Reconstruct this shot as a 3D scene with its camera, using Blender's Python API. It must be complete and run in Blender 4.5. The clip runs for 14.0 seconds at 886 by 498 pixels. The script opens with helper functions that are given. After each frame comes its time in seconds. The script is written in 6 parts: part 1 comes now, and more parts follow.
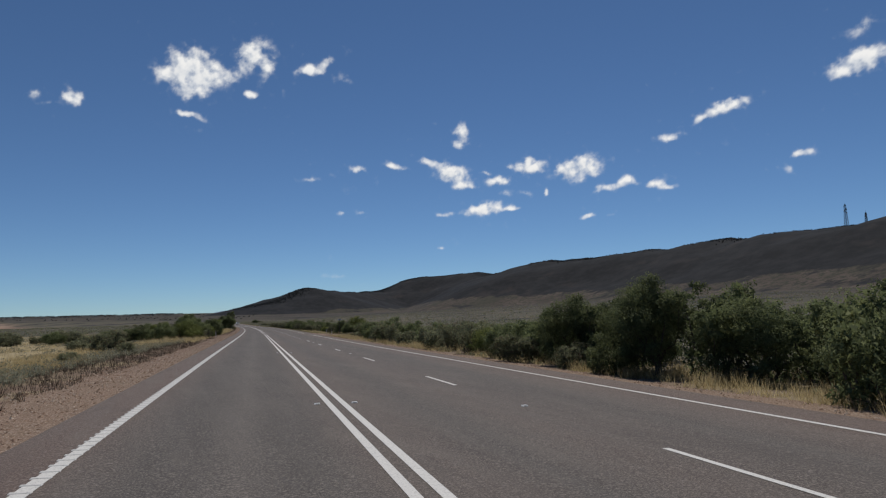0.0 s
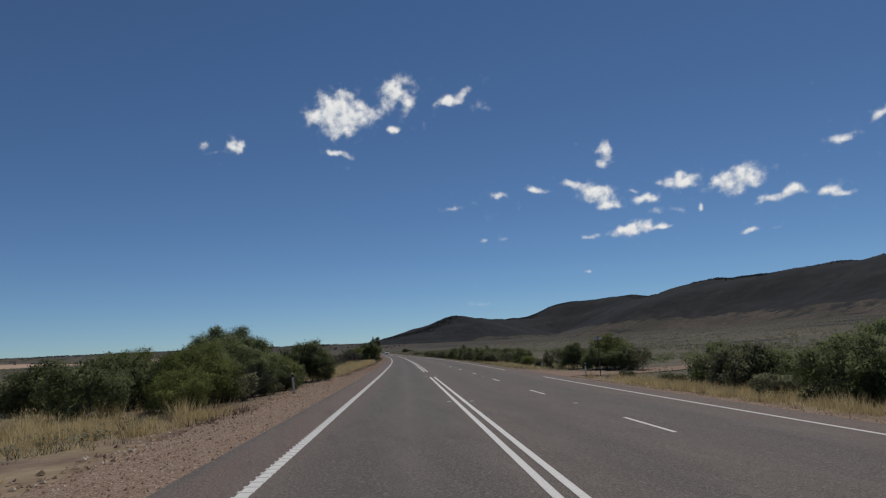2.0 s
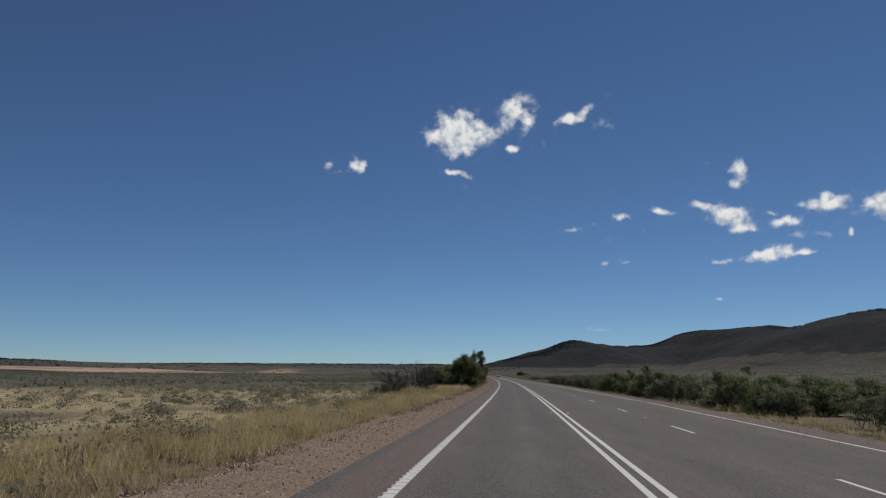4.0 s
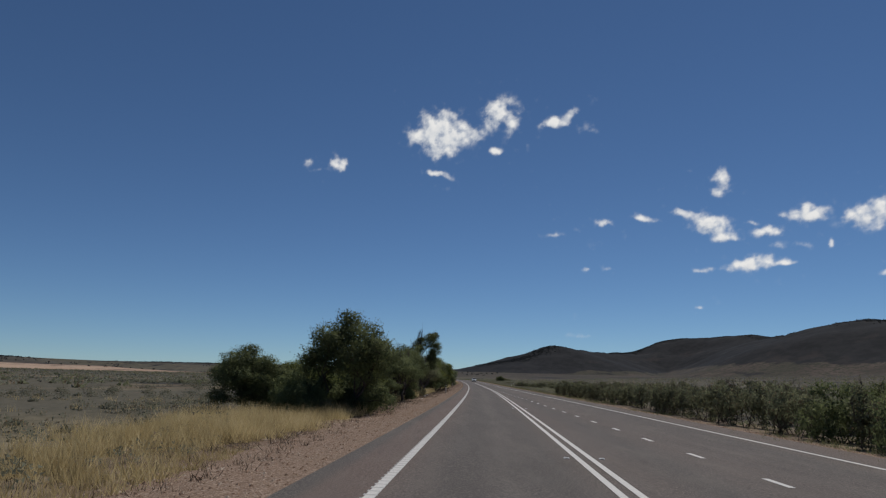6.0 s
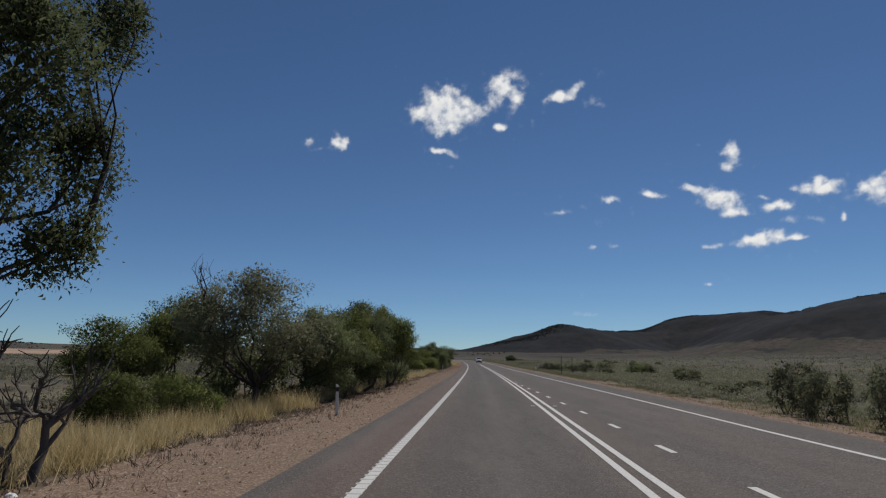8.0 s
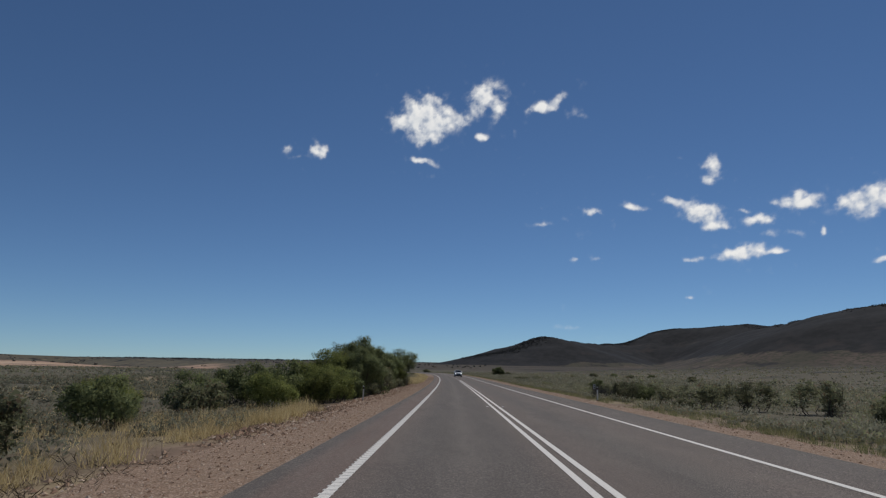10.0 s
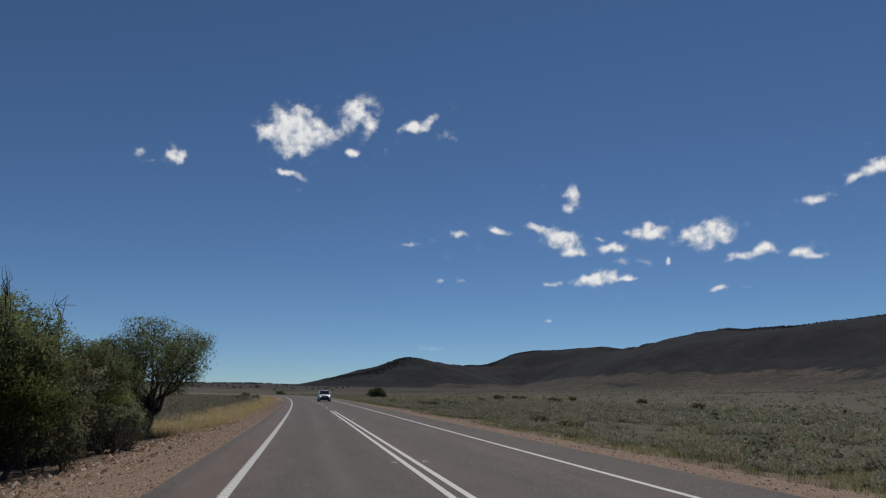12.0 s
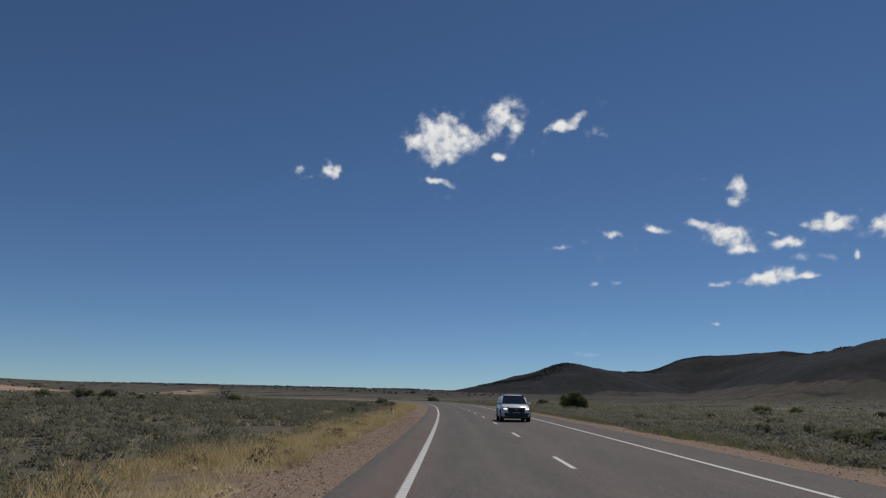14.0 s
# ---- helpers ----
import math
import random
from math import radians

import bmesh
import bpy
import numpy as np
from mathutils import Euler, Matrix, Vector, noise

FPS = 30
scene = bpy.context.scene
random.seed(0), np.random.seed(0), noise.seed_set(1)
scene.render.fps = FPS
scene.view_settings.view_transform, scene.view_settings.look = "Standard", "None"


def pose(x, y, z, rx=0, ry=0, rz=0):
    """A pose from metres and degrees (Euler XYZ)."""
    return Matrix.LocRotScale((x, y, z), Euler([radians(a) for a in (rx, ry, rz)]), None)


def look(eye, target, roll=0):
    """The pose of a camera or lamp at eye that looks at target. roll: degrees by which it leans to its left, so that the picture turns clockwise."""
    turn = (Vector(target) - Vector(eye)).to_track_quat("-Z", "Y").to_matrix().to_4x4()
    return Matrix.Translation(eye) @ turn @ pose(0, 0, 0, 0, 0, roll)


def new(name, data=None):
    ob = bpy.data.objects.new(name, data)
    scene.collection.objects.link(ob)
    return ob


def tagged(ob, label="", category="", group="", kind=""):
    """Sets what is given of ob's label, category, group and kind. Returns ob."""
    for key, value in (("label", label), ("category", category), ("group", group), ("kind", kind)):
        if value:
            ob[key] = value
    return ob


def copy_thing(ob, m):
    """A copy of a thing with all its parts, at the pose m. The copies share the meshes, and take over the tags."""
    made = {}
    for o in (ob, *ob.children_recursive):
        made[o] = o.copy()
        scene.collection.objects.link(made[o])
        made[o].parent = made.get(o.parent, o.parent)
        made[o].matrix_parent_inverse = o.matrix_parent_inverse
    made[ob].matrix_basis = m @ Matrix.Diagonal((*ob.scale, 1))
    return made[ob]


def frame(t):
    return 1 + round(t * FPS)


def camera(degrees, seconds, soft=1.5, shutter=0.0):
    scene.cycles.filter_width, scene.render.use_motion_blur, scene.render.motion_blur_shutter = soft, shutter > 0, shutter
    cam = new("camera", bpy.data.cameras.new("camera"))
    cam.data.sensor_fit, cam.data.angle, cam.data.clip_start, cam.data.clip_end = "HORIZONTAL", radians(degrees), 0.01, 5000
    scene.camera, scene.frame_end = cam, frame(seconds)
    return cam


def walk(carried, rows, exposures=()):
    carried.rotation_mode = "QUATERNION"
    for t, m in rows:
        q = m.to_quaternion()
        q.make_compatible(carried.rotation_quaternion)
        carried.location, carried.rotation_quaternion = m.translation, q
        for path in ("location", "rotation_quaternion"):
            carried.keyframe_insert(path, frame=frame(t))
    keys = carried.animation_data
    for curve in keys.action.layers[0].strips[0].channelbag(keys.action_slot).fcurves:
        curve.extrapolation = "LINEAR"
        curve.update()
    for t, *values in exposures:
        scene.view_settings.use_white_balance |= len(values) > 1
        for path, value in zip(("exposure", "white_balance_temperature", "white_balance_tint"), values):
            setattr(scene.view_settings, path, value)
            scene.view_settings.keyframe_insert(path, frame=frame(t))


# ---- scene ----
# ---- camera ----
import itertools


def view(x, y, z, yaw, pitch, roll):
    """A camera pose from place, heading (left of +y), pitch and roll in degrees."""
    a, b = radians(yaw), radians(pitch)
    way = Vector((-math.sin(a) * math.cos(b), math.cos(a) * math.cos(b), math.sin(b)))
    return look((x, y, z), Vector((x, y, z)) + way * 10, roll)


cam = camera(67.08, 14.0, soft=1.2, shutter=0.0)
walk(cam, [
    (0.0, view(0.21, -0.02, 1.48, -21.56, 5.70, -1.56)),
    (0.5, view(1.87, 15.79, 1.40, -15.39, 5.68, -1.23)),
    (1.0, view(3.46, 31.62, 1.31, -14.86, 7.61, -1.82)),
    (1.5, view(4.96, 47.45, 1.21, -11.87, 8.18, -2.53)),
    (2.0, view(6.48, 63.28, 1.11, -9.35, 8.47, -2.55)),
    (2.5, view(7.96, 79.12, 1.01, -4.10, 10.10, -1.28)),
    (3.0, view(9.51, 94.94, 0.93, 0.58, 11.10, 0.96)),
    (5.5, view(16.89, 174.11, 0.61, 0.42, 9.57, -0.20)),
    (6.0, view(18.20, 189.96, 0.56, -0.89, 10.93, 1.39)),
    (6.5, view(19.48, 205.81, 0.52, 0.51, 10.44, 1.04)),
    (7.0, view(20.72, 221.66, 0.49, 2.90, 9.50, 1.29)),
    (7.5, view(21.89, 237.52, 0.48, 1.95, 9.35, 1.77)),
    (8.0, view(23.03, 253.39, 0.47, -0.47, 9.31, 0.70)),
    (10.5, view(28.03, 332.74, 0.37, -2.88, 11.06, 1.63)),
    (11.0, view(28.77, 348.63, 0.35, -5.86, 11.77, 3.62)),
    (11.5, view(29.47, 364.52, 0.33, -8.20, 11.57, -1.92)),
    (12.0, view(30.17, 380.40, 0.33, -13.77, 12.38, 0.68)),
    (12.5, view(30.77, 396.29, 0.34, -12.98, 12.92, 2.53)),
    (13.0, view(31.35, 412.18, 0.37, -6.82, 12.91, -0.25)),
    (13.5, view(31.93, 428.07, 0.41, -3.50, 12.03, 0.40)),
    (14.0, view(32.52, 443.96, 0.47, -0.71, 12.73, 1.34)),
], exposures=[(0.0, 0.08), (1.0, 0.04), (2.5, -0.06), (7.0, -0.05), (8.0, 0.0), (11.0, -0.02), (14.0, -0.07)])

# ---- sky and sun ----
SUN_EL, SUN_AZ = 58.0, 34.0     # degrees above the horizon; to the right of +y
world = bpy.data.worlds.new("world")
scene.world = world
world.use_nodes = True
wt = world.node_tree
sky = wt.nodes.new("ShaderNodeTexSky")
sky.sky_type, sky.sun_disc = "NISHITA", False
sky.sun_elevation, sky.sun_rotation = radians(SUN_EL), radians(SUN_AZ)
sky.altitude, sky.air_density, sky.dust_density, sky.ozone_density = 1000, 0.72, 0.04, 2.2
wt.nodes["Background"].inputs["Strength"].default_value = 0.0615
tint = wt.nodes.new("ShaderNodeMix")
tint.data_type, tint.blend_type = "RGBA", "MULTIPLY"
tint.inputs[0].default_value, tint.inputs[7].default_value = 1.0, (0.705, 0.895, 1.045, 1)
wt.links.new(sky.outputs[0], tint.inputs[6])
wt.links.new(tint.outputs[2], wt.nodes["Background"].inputs["Color"])
sun = new("sun", bpy.data.lights.new("sun", "SUN"))
sun.data.energy, sun.data.angle, sun.data.color = 2.75, radians(0.5), (1.0, 0.95, 0.88)
e, a = radians(SUN_EL), radians(SUN_AZ)
sun.matrix_world = look(Vector((math.sin(a) * math.cos(e), math.cos(a) * math.cos(e), math.sin(e))) * 100, (0, 0, 0))


# ---- materials ----
class Nodes:
    """A small builder of node materials."""

    def __init__(self, name, rough=0.9, metal=0.0, spec=0.3):
        self.m = bpy.data.materials.new(name)
        self.m.use_nodes = True
        self.t = self.m.node_tree
        self.b = self.t.nodes["Principled BSDF"]
        self.b.inputs["Roughness"].default_value = rough
        self.b.inputs["Metallic"].default_value = metal
        self.b.inputs["Specular IOR Level"].default_value = spec
        self.at = self.node("ShaderNodeNewGeometry").outputs["Position"]

    def node(self, kind, **inputs):
        n = self.t.nodes.new(kind)
        for k, val in inputs.items():
            n.inputs[k].default_value = val
        return n

    def link(self, a, b):
        self.t.links.new(a, b)

    def scaled(self, sx, sy, sz):
        n = self.node("ShaderNodeVectorMath")
        n.operation = "MULTIPLY"
        n.inputs[1].default_value = (sx, sy, sz)
        self.link(self.at, n.inputs[0])
        return n.outputs[0]

    def noise(self, scale, detail=4.0, rough=0.55, vec=None):
        n = self.node("ShaderNodeTexNoise", Scale=scale, Detail=detail, Roughness=rough)
        self.link(vec or self.at, n.inputs["Vector"])
        return n.outputs[0]

    def ramp(self, fac, *stops):
        n = self.node("ShaderNodeValToRGB")
        el = n.color_ramp.elements
        while len(el) < len(stops):
            el.new(0.5)
        for e_, (p, c) in zip(el, stops):
            e_.position, e_.color = p, (*c, 1) if isinstance(c, tuple) else (c, c, c, 1)
        self.link(fac, n.inputs[0])
        return n.outputs[0]

    def mix(self, fac, a, b, mode="MIX"):
        n = self.node("ShaderNodeMix")
        n.data_type, n.blend_type = "RGBA", mode
        for src, sock in ((fac, n.inputs[0]), (a, n.inputs[6]), (b, n.inputs[7])):
            if isinstance(src, (int, float)):
                sock.default_value = src
            elif isinstance(src, tuple):
                sock.default_value = (*src, 1)
            else:
                self.link(src, sock)
        return n.outputs[2]

    def colour(self, c):
        if isinstance(c, tuple):
            self.b.inputs["Base Color"].default_value = (*c, 1)
        else:
            self.link(c, self.b.inputs["Base Color"])
        return self

    def bump(self, height, strength=0.4, dist=0.02):
        n = self.node("ShaderNodeBump", Strength=strength, Distance=dist)
        self.link(height, n.inputs["Height"])
        self.link(n.outputs[0], self.b.inputs["Normal"])
        return self


def leaf_material(name, dark, mid, light, translucent=0.35, dead=None):
    n = Nodes(name, rough=0.75, spec=0.12)
    isl = n.node("ShaderNodeNewGeometry").outputs["Random Per Island"]
    big = n.noise(0.9, 2.0)
    info = n.node("ShaderNodeObjectInfo").outputs["Random"]
    fac = n.mix(0.68, isl, big)
    c = n.ramp(fac, (0.25, dark), (0.5, mid), (0.75, light))
    if dead:
        c = n.mix(n.ramp(isl, (0.86, 0.0), (0.9, 1.0)), c, dead)
    hs = n.node("ShaderNodeHueSaturation")
    hue = n.node("ShaderNodeMapRange")
    hue.inputs["To Min"].default_value, hue.inputs["To Max"].default_value = 0.75, 1.25
    n.link(info, hue.inputs["Value"])
    n.link(hue.outputs[0], hs.inputs["Value"])
    n.link(c, hs.inputs["Color"])
    n.colour(hs.outputs[0])
    tr = n.node("ShaderNodeBsdfTranslucent")
    n.link(hs.outputs[0], tr.inputs["Color"])
    mx = n.node("ShaderNodeMixShader")
    mx.inputs[0].default_value = translucent
    n.link(n.b.outputs[0], mx.inputs[1])
    n.link(tr.outputs[0], mx.inputs[2])
    n.link(mx.outputs[0], n.t.nodes["Material Output"].inputs[0])
    return n.m


def plain(name, c, rough=0.6, metal=0.0, spec=0.4, vary=0.12, scale=8.0):
    n = Nodes(name, rough, metal, spec)
    k = tuple(max(0.0, v * (1 - vary)) for v in c), tuple(min(1.0, v * (1 + vary)) for v in c)
    fac = n.noise(scale, 5.0)
    n.colour(n.ramp(fac, (0.3, k[0]), (0.7, k[1])))
    return n.m


def make_ground():
    n = Nodes("dry_plain", rough=0.95, spec=0.1)
    fine, mid, big, huge = n.noise(1.7, 6.0, 0.65), n.noise(0.22, 5.0, 0.6), n.noise(0.02, 5.0, 0.6), n.noise(0.0035, 4.0, 0.55)
    soil = n.ramp(fine, (0.3, (0.17, 0.095, 0.06)), (0.7, (0.27, 0.165, 0.105)))
    straw = n.ramp(fine, (0.3, (0.30, 0.235, 0.13)), (0.7, (0.52, 0.42, 0.25)))
    scrub = n.ramp(fine, (0.3, (0.074, 0.068, 0.049)), (0.72, (0.150, 0.134, 0.098)))
    c = n.mix(n.ramp(mid, (0.42, 0.0), (0.56, 1.0)), soil, straw)
    c = n.mix(n.ramp(big, (0.24, 0.2), (0.44, 1.0)), c, scrub)
    dry = n.node("ShaderNodeAttribute")
    dry.attribute_name = "paddock"
    c = n.mix(n.mix(n.ramp(mid, (0.30, 0.35), (0.55, 1.0)), (0, 0, 0), dry.outputs["Fac"]), c, straw)
    side = n.node("ShaderNodeAttribute")
    side.attribute_name = "verge"
    bare = n.mix(n.ramp(mid, (0.46, 0.0), (0.66, 0.8)), n.ramp(fine, (0.3, (0.16, 0.105, 0.075)), (0.7, (0.29, 0.20, 0.145))), straw)
    c = n.mix(side.outputs["Fac"], c, bare)
    # Leaf litter, darkened further in its colour for shade under the dense shrubs.
    litter_shade = n.node("ShaderNodeAttribute")
    litter_shade.attribute_name = "litter"
    c = n.mix(litter_shade.outputs["Fac"], c, n.ramp(n.noise(5.0, 6.0, 0.75), (0.35, (0.07, 0.052, 0.040)), (0.65, (0.17, 0.125, 0.092))))
    far = n.node("ShaderNodeAttribute")
    far.attribute_name = "far"
    band = n.noise(0.006, 6.0, 0.62, n.scaled(0.8, 1, 0))
    c_far = n.mix(n.ramp(big, (0.35, 0.0), (0.65, 1.0)), (0.066, 0.053, 0.044), (0.112, 0.088, 0.071))
    c_far = n.mix(n.ramp(band, (0.42, 0.75), (0.50, 0.0)), c_far, (0.060, 0.058, 0.042))
    c_far = n.mix(n.ramp(band, (0.60, 0.0), (0.66, 0.6)), c_far, (0.21, 0.165, 0.118))
    dots = n.ramp(n.noise(0.11, 5.0, 0.75), (0.49, 0.0), (0.56, 1.0))
    c_far = n.mix(dots, c_far, (0.050, 0.049, 0.036))
    c = n.mix(far.outputs["Fac"], c, c_far)
    field = n.node("ShaderNodeAttribute")
    field.attribute_name = "field"
    pan = n.mix(n.ramp(huge, (0.35, 0.0), (0.6, 1.0)), (0.27, 0.165, 0.115), (0.44, 0.32, 0.23))
    c = n.mix(field.outputs["Fac"], c, pan)
    hill = n.node("ShaderNodeAttribute")
    hill.attribute_name = "hill"
    # Distance haze is put in as a blue cast on the dark tree colour.
    hazy_wood = n.mix(n.ramp(n.noise(0.03, 6.0, 0.7), (0.4, 0.0), (0.6, 1.0)), (0.0140, 0.0155, 0.0180), (0.0245, 0.0255, 0.028))
    hazy_wood = n.mix(n.ramp(n.noise(0.009, 5.0, 0.65), (0.56, 0.0), (0.68, 0.45)), hazy_wood, (0.058, 0.047, 0.043))
    fringe = n.node("ShaderNodeMath")
    fringe.operation = "MULTIPLY_ADD"
    n.link(n.noise(0.012, 6.0, 0.7), fringe.inputs[0])
    fringe.inputs[1].default_value = 1.6
    n.link(hill.outputs["Fac"], fringe.inputs[2])
    c = n.mix(n.ramp(fringe.outputs[0], (0.85, 0.0), (1.15, 1.0)), c, hazy_wood)
    n.colour(c)
    n.bump(fine, 0.5, 0.08)
    return n.m


def make_asphalt():
    n = Nodes("chip_seal", rough=0.85, spec=0.25)
    grain = n.noise(48.0, 4.0, 0.8)
    wear = n.noise(0.5, 5.0, 0.6, n.scaled(1, 0.12, 1))
    c = n.ramp(grain, (0.38, (0.026, 0.021, 0.018)), (0.5, (0.112, 0.095, 0.081)), (0.61, (0.37, 0.325, 0.28)))
    c = n.mix(n.ramp(wear, (0.35, 0.0), (0.7, 0.55)), c, (0.118, 0.096, 0.086))
    lane = n.node("ShaderNodeAttribute")
    lane.attribute_name = "offset"
    red, brown, dark, pale = (0.138, 0.085, 0.065), (0.108, 0.080, 0.066), (0.058, 0.051, 0.046), (0.104, 0.091, 0.080)
    at = lambda d: (d + 3.2) / 14.0
    track = n.ramp(lane.outputs["Fac"], (at(-3.2), dark), (at(-2.72), dark), (at(-2.5), red), (at(-1.9), red), (at(-1.5), brown), (at(-0.9), dark), (at(-0.45), dark), (at(0.05), pale), (at(0.5), dark), (at(0.95), dark), (at(1.5), brown), (at(2.3), brown), (at(3.2), dark), (at(4.2), brown), (at(6.8), dark), (at(7.6), brown), (at(9.0), red))
    c = n.mix(0.52, c, track)
    chips = n.noise(24.0, 3.0, 0.7)
    c = n.mix(n.ramp(chips, (0.3, 0.45), (0.5, 0.0)), c, (0.04, 0.034, 0.03))
    c = n.mix(n.ramp(chips, (0.54, 0.0), (0.68, 0.6)), c, (0.27, 0.235, 0.20))
    streak = n.noise(2.2, 5.0, 0.65, n.scaled(1, 0.06, 1))
    c = n.mix(n.ramp(streak, (0.45, 0.0), (0.75, 0.35)), c, (0.15, 0.132, 0.116))
    blot = n.noise(1.6, 5.0, 0.65, n.scaled(1, 0.22, 1))
    c = n.mix(n.ramp(blot, (0.34, 0.22), (0.46, 0.0)), c, (0.060, 0.052, 0.045))
    c = n.mix(n.ramp(blot, (0.54, 0.0), (0.7, 0.35)), c, (0.17, 0.145, 0.122))
    n.colour(c)
    n.bump(grain, 0.55, 0.008)
    return n.m


def make_gravel():
    n = Nodes("red_gravel", rough=0.95, spec=0.1)
    v = n.node("ShaderNodeTexVoronoi", Scale=34.0)
    n.link(n.at, v.inputs["Vector"])
    fine, mid = n.noise(6.0, 6.0, 0.7), n.noise(0.35, 4.0)
    c = n.ramp(fine, (0.3, (0.185, 0.122, 0.086)), (0.55, (0.32, 0.225, 0.162)), (0.75, (0.48, 0.37, 0.28)))
    c = n.mix(n.ramp(mid, (0.45, 0.0), (0.7, 0.6)), c, (0.24, 0.18, 0.128))
    one = n.node("ShaderNodeSeparateColor")
    n.link(v.outputs["Color"], one.inputs[0])
    c = n.mix(0.42, c, n.ramp(one.outputs[0], (0.0, (0.085, 0.052, 0.034)), (0.5, (0.25, 0.170, 0.118)), (0.85, (0.42, 0.315, 0.235)), (1.0, (0.60, 0.53, 0.45))))
    c = n.mix(n.ramp(v.outputs["Distance"], (0.45, 0.0), (0.75, 0.55)), c, (0.09, 0.06, 0.042))
    n.colour(c)
    n.bump(v.outputs["Distance"], 0.6, 0.02)
    return n.m


def make_paint():
    n = Nodes("road_paint", rough=0.7, spec=0.3)
    worn = n.noise(38.0, 6.0, 0.75)
    n.colour(n.ramp(worn, (0.30, (0.16, 0.155, 0.15)), (0.42, (0.58, 0.56, 0.52)), (0.75, (0.78, 0.755, 0.70))))
    n.bump(worn, 0.3, 0.004)
    return n.m


def make_bark(name, a, b):
    n = Nodes(name, rough=0.9, spec=0.1)
    s = n.noise(7.0, 6.0, 0.7, n.scaled(1, 1, 0.25))
    n.colour(n.ramp(s, (0.3, a), (0.7, b)))
    n.bump(s, 0.6, 0.02)
    return n.m


M_GROUND, M_ASPHALT, M_GRAVEL, M_PAINT = make_ground(), make_asphalt(), make_gravel(), make_paint()
M_BARK = make_bark("dark_bark", (0.05, 0.04, 0.033), (0.12, 0.098, 0.08))
M_DEAD = make_bark("dead_wood", (0.065, 0.057, 0.051), (0.18, 0.16, 0.145))
M_LEAF = leaf_material("acacia_leaf", (0.086, 0.106, 0.052), (0.140, 0.167, 0.076), (0.215, 0.236, 0.104), 0.46)
M_LEAF_BRIGHT = leaf_material("wattle_leaf", (0.080, 0.102, 0.036), (0.142, 0.168, 0.052), (0.235, 0.248, 0.076), 0.45)
M_LEAF_DARK = leaf_material("scrub_leaf", (0.118, 0.128, 0.080), (0.180, 0.192, 0.112), (0.25, 0.258, 0.146), 0.48, dead=(0.17, 0.13, 0.085))
M_LEAF_GREY = leaf_material("saltbush_leaf", (0.115, 0.120, 0.088), (0.168, 0.173, 0.126), (0.235, 0.234, 0.175), 0.4, dead=(0.21, 0.165, 0.115))
M_STRAW = leaf_material("straw", (0.27, 0.205, 0.10), (0.43, 0.345, 0.18), (0.58, 0.49, 0.30), 0.45)
M_VERGE = leaf_material("verge_grass", (0.085, 0.095, 0.045), (0.145, 0.150, 0.072), (0.24, 0.215, 0.115), 0.45)
M_TWIG = make_bark("dry_twig", (0.06, 0.045, 0.035), (0.14, 0.11, 0.085))
def make_stone():
    n = Nodes("red_stone", rough=0.95, spec=0.1)
    isl = n.node("ShaderNodeNewGeometry").outputs["Random Per Island"]
    c = n.ramp(isl, (0.0, (0.13, 0.075, 0.05)), (0.35, (0.27, 0.165, 0.11)), (0.7, (0.40, 0.28, 0.19)), (0.95, (0.58, 0.48, 0.38)))
    n.colour(n.mix(0.3, c, n.ramp(n.noise(30.0), (0.3, (0.15, 0.10, 0.07)), (0.7, (0.45, 0.33, 0.24)))))
    return n.m


M_STONE = make_stone()
M_POST = plain("white_plastic", (0.66, 0.64, 0.58), 0.55)
M_BLACK = plain("black_plastic", (0.02, 0.02, 0.02), 0.4)
M_STEEL = plain("weathered_steel", (0.12, 0.10, 0.09), 0.6, 0.5)
M_WHITE = plain("white_marker", (0.75, 0.75, 0.72), 0.5)

# ---- the road's line: heading, slope and crossfall along it ----
KS = np.array([-400, 0, 47.7, 95.4, 143.1, 190.8, 238.5, 286.3, 334.0, 381.7, 429.4, 477.1, 540.7, 600, 700, 1000])
KH = np.radians([-5.7, -5.76, -5.86, -5.76, -5.37, -4.80, -4.17, -3.60, -3.16, -2.81, -2.28, -1.44, 0.3, 5.0, 16.0, 40.0])
KZ = np.radians([-0.1, -0.27, -0.38, -0.29, -0.22, -0.16, -0.04, -0.05, -0.11, 0.0, 0.19, 0.29, 0.30, 0.2, 0.0, 0.0])
KC = np.array([-0.03, -0.0355, -0.0415, -0.0395, -0.0277, -0.0132, -0.0036, 0.0017, 0.0051, 0.0086, 0.0124, 0.0164, 0.019, 0.02, 0.02, 0.02])
STEP = 1.0
RS = np.arange(-300.0, 900.0 + STEP, STEP)
RH = np.interp(RS, KS, KH)
RX = np.concatenate([[0], np.cumsum(-np.sin((RH[1:] + RH[:-1]) / 2) * STEP)])
RY = np.concatenate([[0], np.cumsum(np.cos((RH[1:] + RH[:-1]) / 2) * STEP)])
SL = np.interp(RS, KS, KZ)
RZ = np.concatenate([[0], np.cumsum((SL[1:] + SL[:-1]) / 2 * STEP)])
I0 = int(np.argmin(abs(RS)))
RX, RY, RZ = RX - RX[I0], RY - RY[I0], RZ - RZ[I0]
LANE, LEFT = 3.45, -1.75            # lane width; the left edge line's offset
CENTRE = LEFT + LANE


def right_line(s):
    return np.interp(s, [0, 175, 207, 239, 270, 318, 381, 900], [8.72, 8.66, 7.66, 6.82, 5.90, 5.19, 5.10, 5.15])


def lane_line(s):
    return np.interp(s, [0, 165, 187, 300], [5.08, 5.08, 4.88, 1.95])


